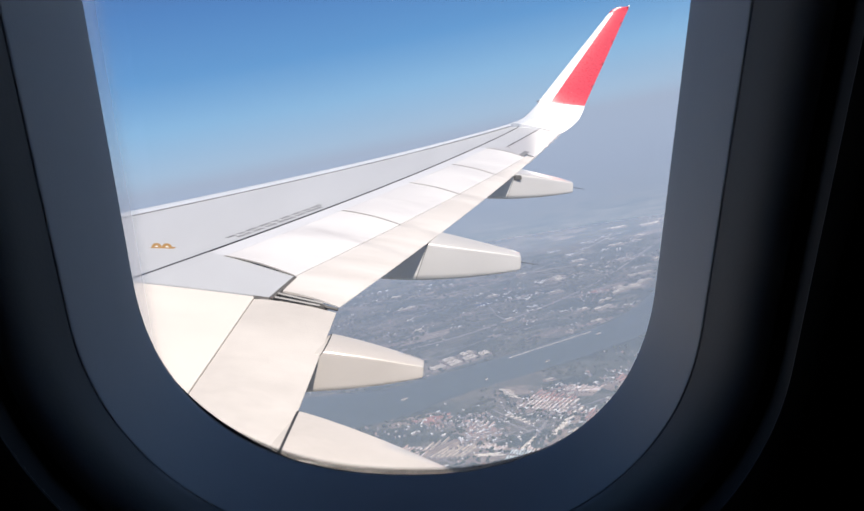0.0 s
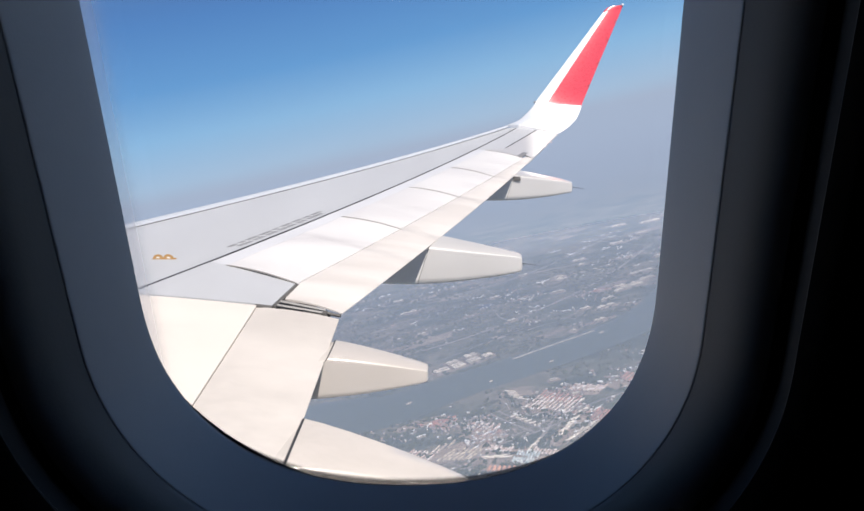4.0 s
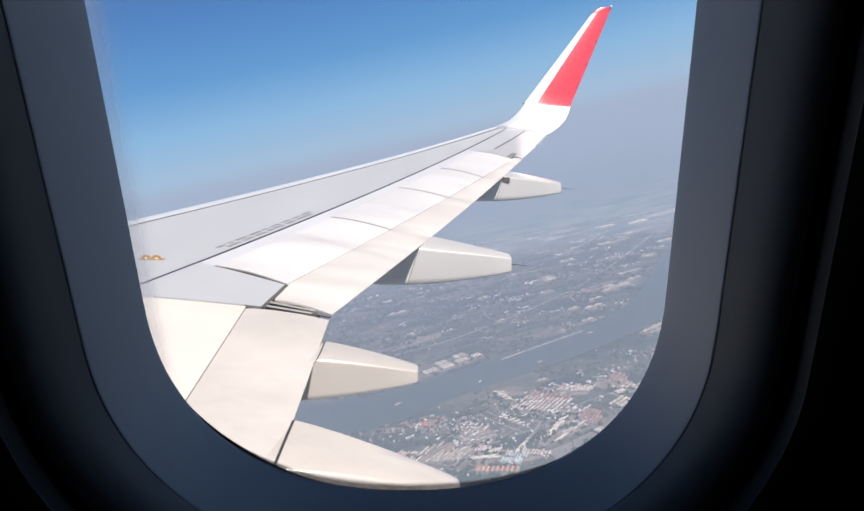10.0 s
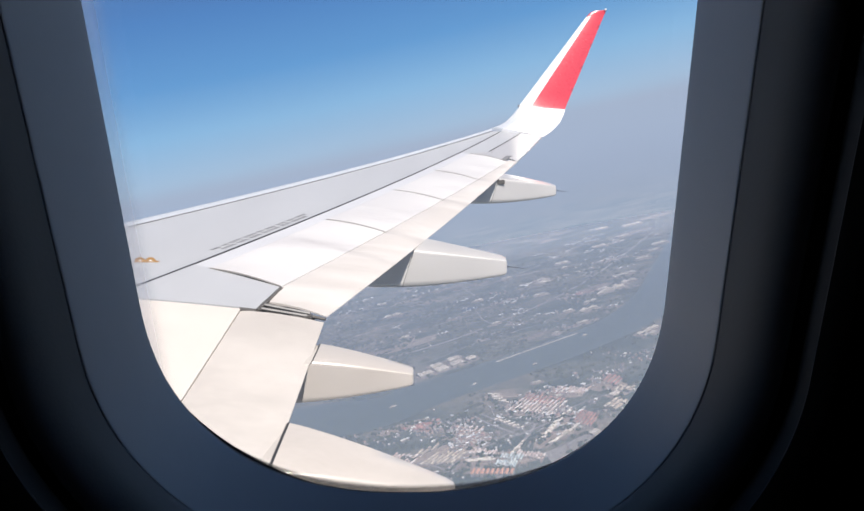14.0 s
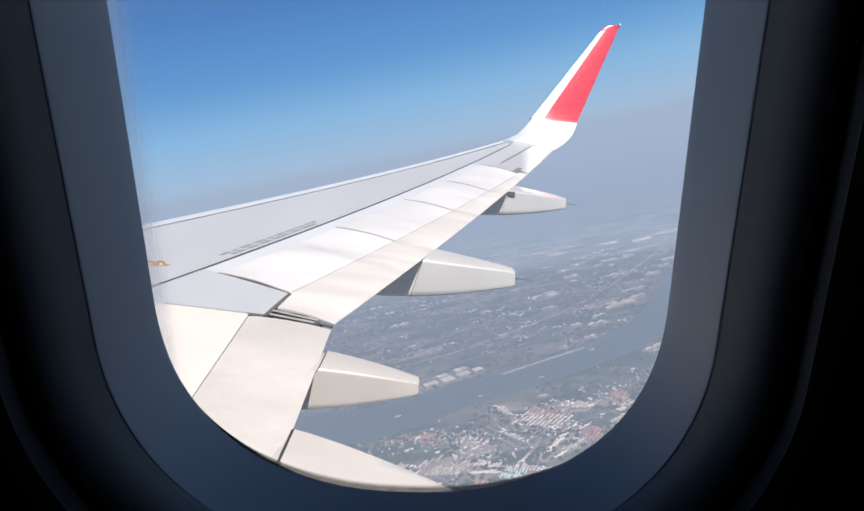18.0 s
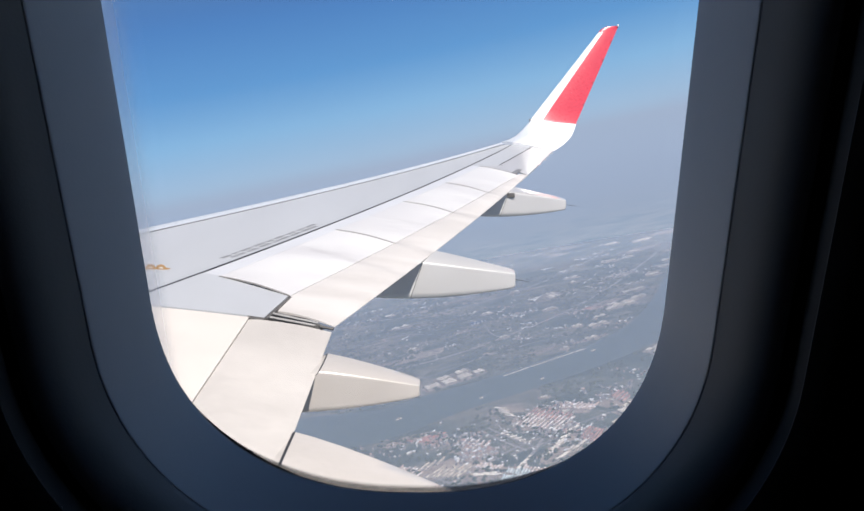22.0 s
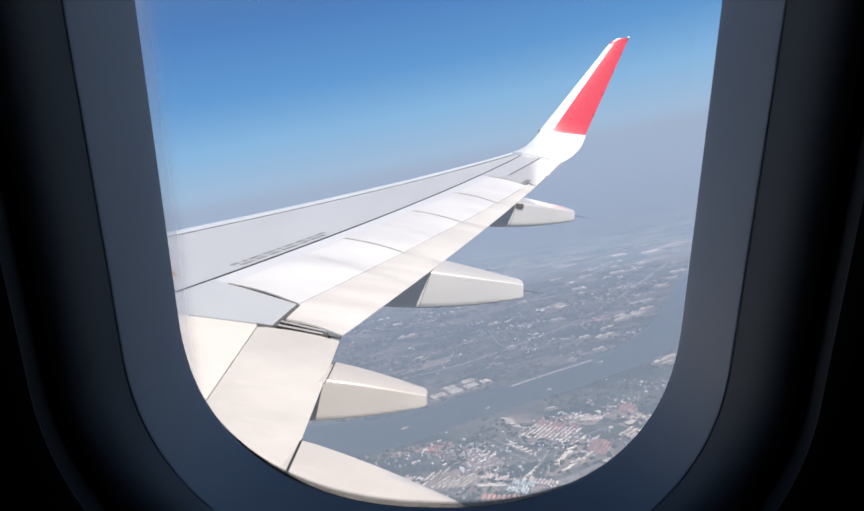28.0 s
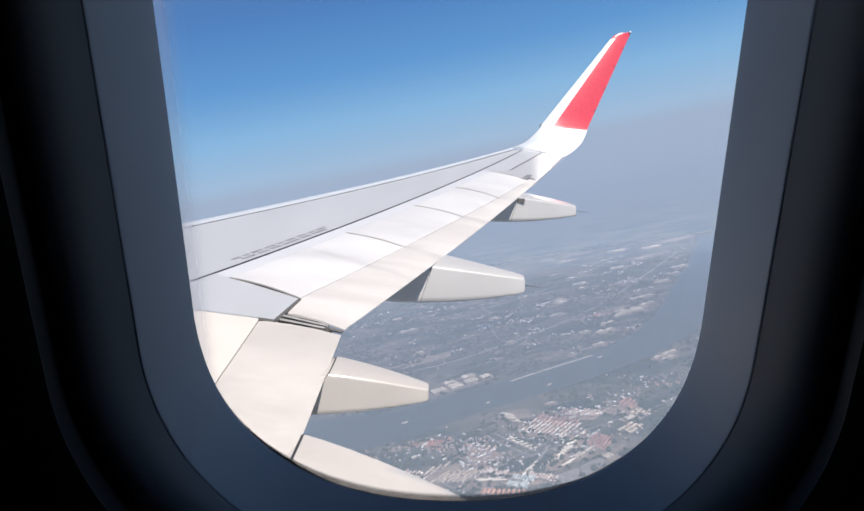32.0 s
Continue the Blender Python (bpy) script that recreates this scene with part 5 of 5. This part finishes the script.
for k, (x, y, w, d, turn, bays) in enumerate((
        (-228, 2335, 54, 34, 24, 3), (-168, 2358, 46, 42, 24, 2), (-112, 2384, 50, 34, 24, 3), (-60, 2410, 36, 30, 24, 2), (-190, 2408, 44, 26, 24, 2), (-122, 2440, 48, 28, 24, 2),
        (560, 2930, 90, 11, 18, 2), (600, 2965, 110, 10, 18, 2), (640, 3005, 80, 12, 18, 2), (690, 3040, 70, 18, 18, 2), (560, 3000, 50, 14, 18, 2), (700, 3170, 110, 26, 14, 9),
        (470, 2830, 60, 9, 18, 2), (360, 2760, 46, 10, 20, 2), (300, 3120, 50, 24, 12, 3), (860, 3420, 70, 24, 10, 4), (960, 3560, 60, 22, 10, 3),
        (152, 1668, 7.5, 25, -42, 1), (163, 1675, 7.5, 25, -42, 1), (174, 1682, 7.5, 25, -42, 1), (185, 1689, 7.5, 25, -42, 1), (548, 2318, 60, 12, 24, 2), (585, 2342, 46, 12, 24, 2), (560, 2285, 54, 10, 24, 2),
        (225, 1640, 26, 18, 30, 2), (330, 1850, 30, 18, 26, 2), (-330, 2860, 36, 14, 10, 2), (-560, 2560, 40, 16, 5, 2), (10, 3250, 46, 18, 12, 2), (60, 2790, 36, 12, 22, 2),
        (500, 3700, 70, 26, 8, 3), (760, 3950, 80, 30, 8, 4), (180, 3600, 50, 20, 8, 3), (-500, 3600, 50, 22, 0, 2), (940, 4100, 80, 30, 10, 3), (1080, 4420, 120, 40, 8, 4), (900, 4500, 90, 30, 8, 3),
        (348, 3354, 60, 46, 18, 3), (345, 3410, 44, 30, 18, 2), (606, 2958, 100, 20, 14, 8), (440, 2725, 80, 10, 18, 2), (381, 2562, 50, 12, 18, 2), (1030, 3690, 90, 20, 10, 2), (-418, 3292, 90, 14, 16, 2), (30, 1400, 40, 24, 34, 3), (-160, 1470, 30, 18, 20, 2))):
    shed(x, y, w, d, rng.uniform(5, 9), turn, bays, SHED_LABELS[0 if k < 6 else (1 if k % 2 else 2)])

placed = 0
while placed < 20:
    x, y = rng.uniform(-1000, 1500), 1350 + 2900 * rng.random() ** 0.8
    if abs(x) > 0.55 * y or on_river(x, y, 40) or noise.noise(Vector((x * 0.003, y * 0.003, 5.1))) < 0.0:
        continue
    shed(x, y, rng.uniform(14, 42), rng.uniform(6, 12), rng.uniform(4, 7), rng.choice((8, 20, 24, 24, 32, -40)) + rng.gauss(0, 4), rng.choice((1, 2, 2, 3)), SHED_LABELS[2])
    placed += 1


# long flood wall along the far bank
for x0, y0, x1, y1 in ((26, 2322, 118, 2364), (124, 2367, 338, 2458)):
    d = Vector((x1 - x0, y1 - y0))
    s = Vector((-d.y, d.x)).normalized() * 3.0
    q = [(x0 - s.x, y0 - s.y), (x1 - s.x, y1 - s.y), (x1 + s.x, y1 + s.y), (x0 + s.x, y0 + s.y)]
    land("embankment", [(*p, z) for z in (0.0, 2.5) for p in q], [(4, 5, 6, 7), (0, 1, 5, 4), (1, 2, 6, 5), (2, 3, 7, 6), (3, 0, 4, 7)], TOWER_WALL, "pale concrete embankment along the river bank",
         "embankment", "", "river embankments")


# apartment towers
def tower(x, y, turn, h):
    ob = new("apartment_tower")
    ob.matrix_world = Matrix.Translation((0, 0, GROUND)) @ pose(x, y, 0, 0, 0, turn)
    tagged(ob, "cream concrete apartment tower in close rows", "tower", "apartment towers")
    w, d = 13.0, 9.0
    put = lambda lo, hi: ([(a, b, c) for c in (lo[2], hi[2]) for a, b in ((lo[0], lo[1]), (hi[0], lo[1]), (hi[0], hi[1]), (lo[0], hi[1]))],
                          [(4, 5, 6, 7), (0, 1, 5, 4), (1, 2, 6, 5), (2, 3, 7, 6), (3, 0, 4, 7)])
    land_part("wall", *put((-w / 2, -d / 2, 0), (w / 2, d / 2, h)), TOWER_WALL, ob)
    land_part("roof", *put((-2.5, -2.5, h), (2.5, 2.5, h + 2.5)), TOWER_WALL, ob)
    for c in (-1, 1):
        land_part("window_strip", *put((c * 3.4 - 1.2, -d / 2 - 0.15, 3), (c * 3.4 + 1.2, -d / 2 + 0.1, h - 3)), TOWER_GLASS, ob)
    return ob


for row in range(3):
    for k in range(6):
        tower(700 + 22 * k - 9 * row, 2130 + 7 * k + 26 * row, 18, rng.uniform(17, 22))

# a row of orange-roofed apartment blocks
for k in range(9):
    a = radians(14)
    x, y = -92 + 11.5 * k, 1551 - 4.4 * k
    wv, wf, rv, rf = [], [], [], []
    gable(0, 0, 22, 7.5, 9, 2.6, 0, wv, wf, rv, rf)
    ob = land("apartment_block", wv, wf, HOUSE_WALL, "pale apartment block with a pitched orange roof", "apartment block", "", "orange-roofed blocks", (x, y, 0), 72)
    land_part("roof", rv, rf, ORANGE_ROOF, ob, "orange tiled roof")

# bare plots and fields, flush patches of their own
for k in range(190):
    x, y = rng.uniform(-1100, 1500), rng.uniform(1250, 4700)
    if on_river(x, y, 60) or (y > 3600 and k % 3):
        continue
    bare = rng.random() < 0.34
    far = 0.7 + y / 5000
    w, d = rng.uniform(14, 75) * far, rng.uniform(8, 26) * far
    lean = rng.uniform(-0.6, 0.6)
    vs = []
    for a, b in ((-1, -1), (-0.1, -1.1), (1, -0.9), (1.1, 0.1), (0.9, 1), (0.1, 0.9), (-1, 1), (-0.9, -0.1)):
        a, b = a * rng.uniform(0.7, 1.15), b * rng.uniform(0.7, 1.15)
        vs.append((w * (a + b * lean * d / w), d * b, 0.35 + 0.003 * k))
    land("field", vs, [tuple(range(8))], BARE if bare else FIELD, "pale bare earth plot" if bare else "green field with darker patches", "field", "structure", "", (x, y, 0), rng.choice((20, 24, 24, -40, 8)))
for k, (x, y, w, d, turn) in enumerate(((85, 1890, 95, 70, -40), (-95, 1660, 70, 50, -20), (120, 1680, 80, 40, 58), (200, 1740, 60, 50, 20), (-100, 1765, 80, 40, -30), (0, 1600, 90, 40, -25), (200, 1930, 70, 40, -30), (330, 1930, 60, 50, -50),
                                        (-200, 1690, 70, 40, 40), (-300, 1915, 90, 30, 20), (20, 2010, 60, 22, -35), (-150, 2375, 95, 40, 24))):
    vs = [(w * math.cos(0.5236 * q) * rng.uniform(0.7, 1.1), d * math.sin(0.5236 * q) * rng.uniform(0.7, 1.1), 0.15 + 0.003 * k) for q in range(12)]
    land("field", vs, [tuple(range(12))], TOWN_EARTH, "trodden brown earth under the houses", "field", "structure", "", (x, y, 0), turn)
for k, (x, y, w, d) in enumerate(((348, 3360, 70, 50), (609, 2697, 90, 26), (1008, 4154, 150, 60), (1290, 4560, 130, 70), (-212, 3427, 70, 45), (-300, 2760, 150, 60), (60, 2640, 110, 40), (531, 3055, 130, 40), (381, 2562, 80, 26), (763, 4272, 60, 22), (-130, 3674, 120, 30))):
    vs = [(w * math.cos(0.5236 * q) * rng.uniform(0.6, 1.1), d * math.sin(0.5236 * q) * rng.uniform(0.6, 1.1), 0.30 + 0.003 * k) for q in range(12)]
    land("field", vs, [tuple(range(12))], BARE, "wide patch of pinkish bare earth", "field", "structure", "", (x, y, 0), 20)
land("reservoir", [(87, 1590, 1.5), (98, 1528, 1.5), (141, 1547, 1.5), (146, 1611, 1.5)], [(0, 1, 2, 3)], SILT, "square silty reservoir beside the houses", "reservoir", "structure")
land("field", [(-135, 1648, 1.45), (-132, 1556, 1.45), (-59, 1563, 1.45), (-50, 1600, 1.45)], [(0, 1, 2, 3)], BARE, "brown bare field below the terraces", "field", "structure")
land("field", [(150, 1618, 1.45), (148, 1556, 1.45), (199, 1600, 1.45), (238, 1668, 1.45)], [(0, 1, 2, 3)], SILT, "flat grey flooded field beside the reservoir", "field", "structure")
land("pond", [(-40 + 42 * math.cos(0.5 * k) * (1 + 0.2 * math.sin(k)), 3130 + 26 * math.sin(0.5 * k), 1.5) for k in range(12)], [tuple(range(12))], POND, "dark blue pond among the fields", "pond", "structure")

# trees: joined clumps, thick along the river and between the quarters
tv, tf = [], []


def clump(x, y, r, h):
    """A low, uneven tree crown of a few leaf masses."""
    for _ in range(3):
        ox, oy = rng.gauss(0, r * 0.5), rng.gauss(0, r * 0.5)
        rr, hh = r * rng.uniform(0.5, 0.8), h * rng.uniform(0.7, 1.1)
        n = len(tv)
        for ring, (k, z) in enumerate(((1.0, 0.15), (1.05, 0.5), (0.6, 0.85))):
            for j in range(6):
                a = j * math.pi / 3 + ring * 0.4
                q = rr * k * rng.uniform(0.7, 1.2)
                tv.append((x + ox + q * math.cos(a), y + oy + q * math.sin(a), hh * z))
        tv.append((x + ox, y + oy, hh))
        for ring in range(2):
            for j in range(6):
                tf.append((n + ring * 6 + j, n + ring * 6 + (j + 1) % 6, n + ring * 6 + 6 + (j + 1) % 6, n + ring * 6 + 6 + j))
        for j in range(6):
            tf.append((n + 12 + j, n + 12 + (j + 1) % 6, n + 18))


for _ in range(9000):
    x, y = rng.uniform(-1200, 1500), 1250 + 2700 * rng.random() ** 1.7
    if abs(x) > 0.62 * y or on_river(x, y, 6) or noise.noise(Vector((x * 0.006, y * 0.006, 1.7))) < -0.12:
        continue
    clump(x, y, rng.uniform(4, 9), rng.uniform(5, 10))
land("trees", tv, tf, LEAVES, "dark green clumps of trees over the plain", "trees", "stuff")
# boats
for x, y, ln in ((-330, 2095, 22), (150, 2225, 16), (-60, 2150, 12), (360, 2420, 18)):
    w = ln * 0.28
    hull = [(-ln / 2, -w / 2, 0.7), (ln * 0.3, -w / 2, 0.7), (ln / 2, 0, 0.7), (ln * 0.3, w / 2, 0.7), (-ln / 2, w / 2, 0.7)]
    hv = hull + [(a * 1.05, b * 1.15, 3.2) for a, b, c in hull]
    ob = land("boat", hv, [(i, (i + 1) % 5, 5 + (i + 1) % 5, 5 + i) for i in range(5)] + [(5, 6, 7, 8, 9)], SHED_ROOF, "small pale boat on the river", "boat", "", "boats on the river", (x, y, 0), 24)
    land_part("cabin", [(-ln * 0.3, -w * 0.3, 3.2), (ln * 0.1, -w * 0.3, 3.2), (ln * 0.1, w * 0.3, 3.2), (-ln * 0.3, w * 0.3, 3.2), (-ln * 0.3, -w * 0.3, 6), (ln * 0.1, -w * 0.3, 6),
                        (ln * 0.1, w * 0.3, 6), (-ln * 0.3, w * 0.3, 6)], [(4, 5, 6, 7), (0, 1, 5, 4), (1, 2, 6, 5), (2, 3, 7, 6), (3, 0, 4, 7)], HOUSE_WALL, ob)
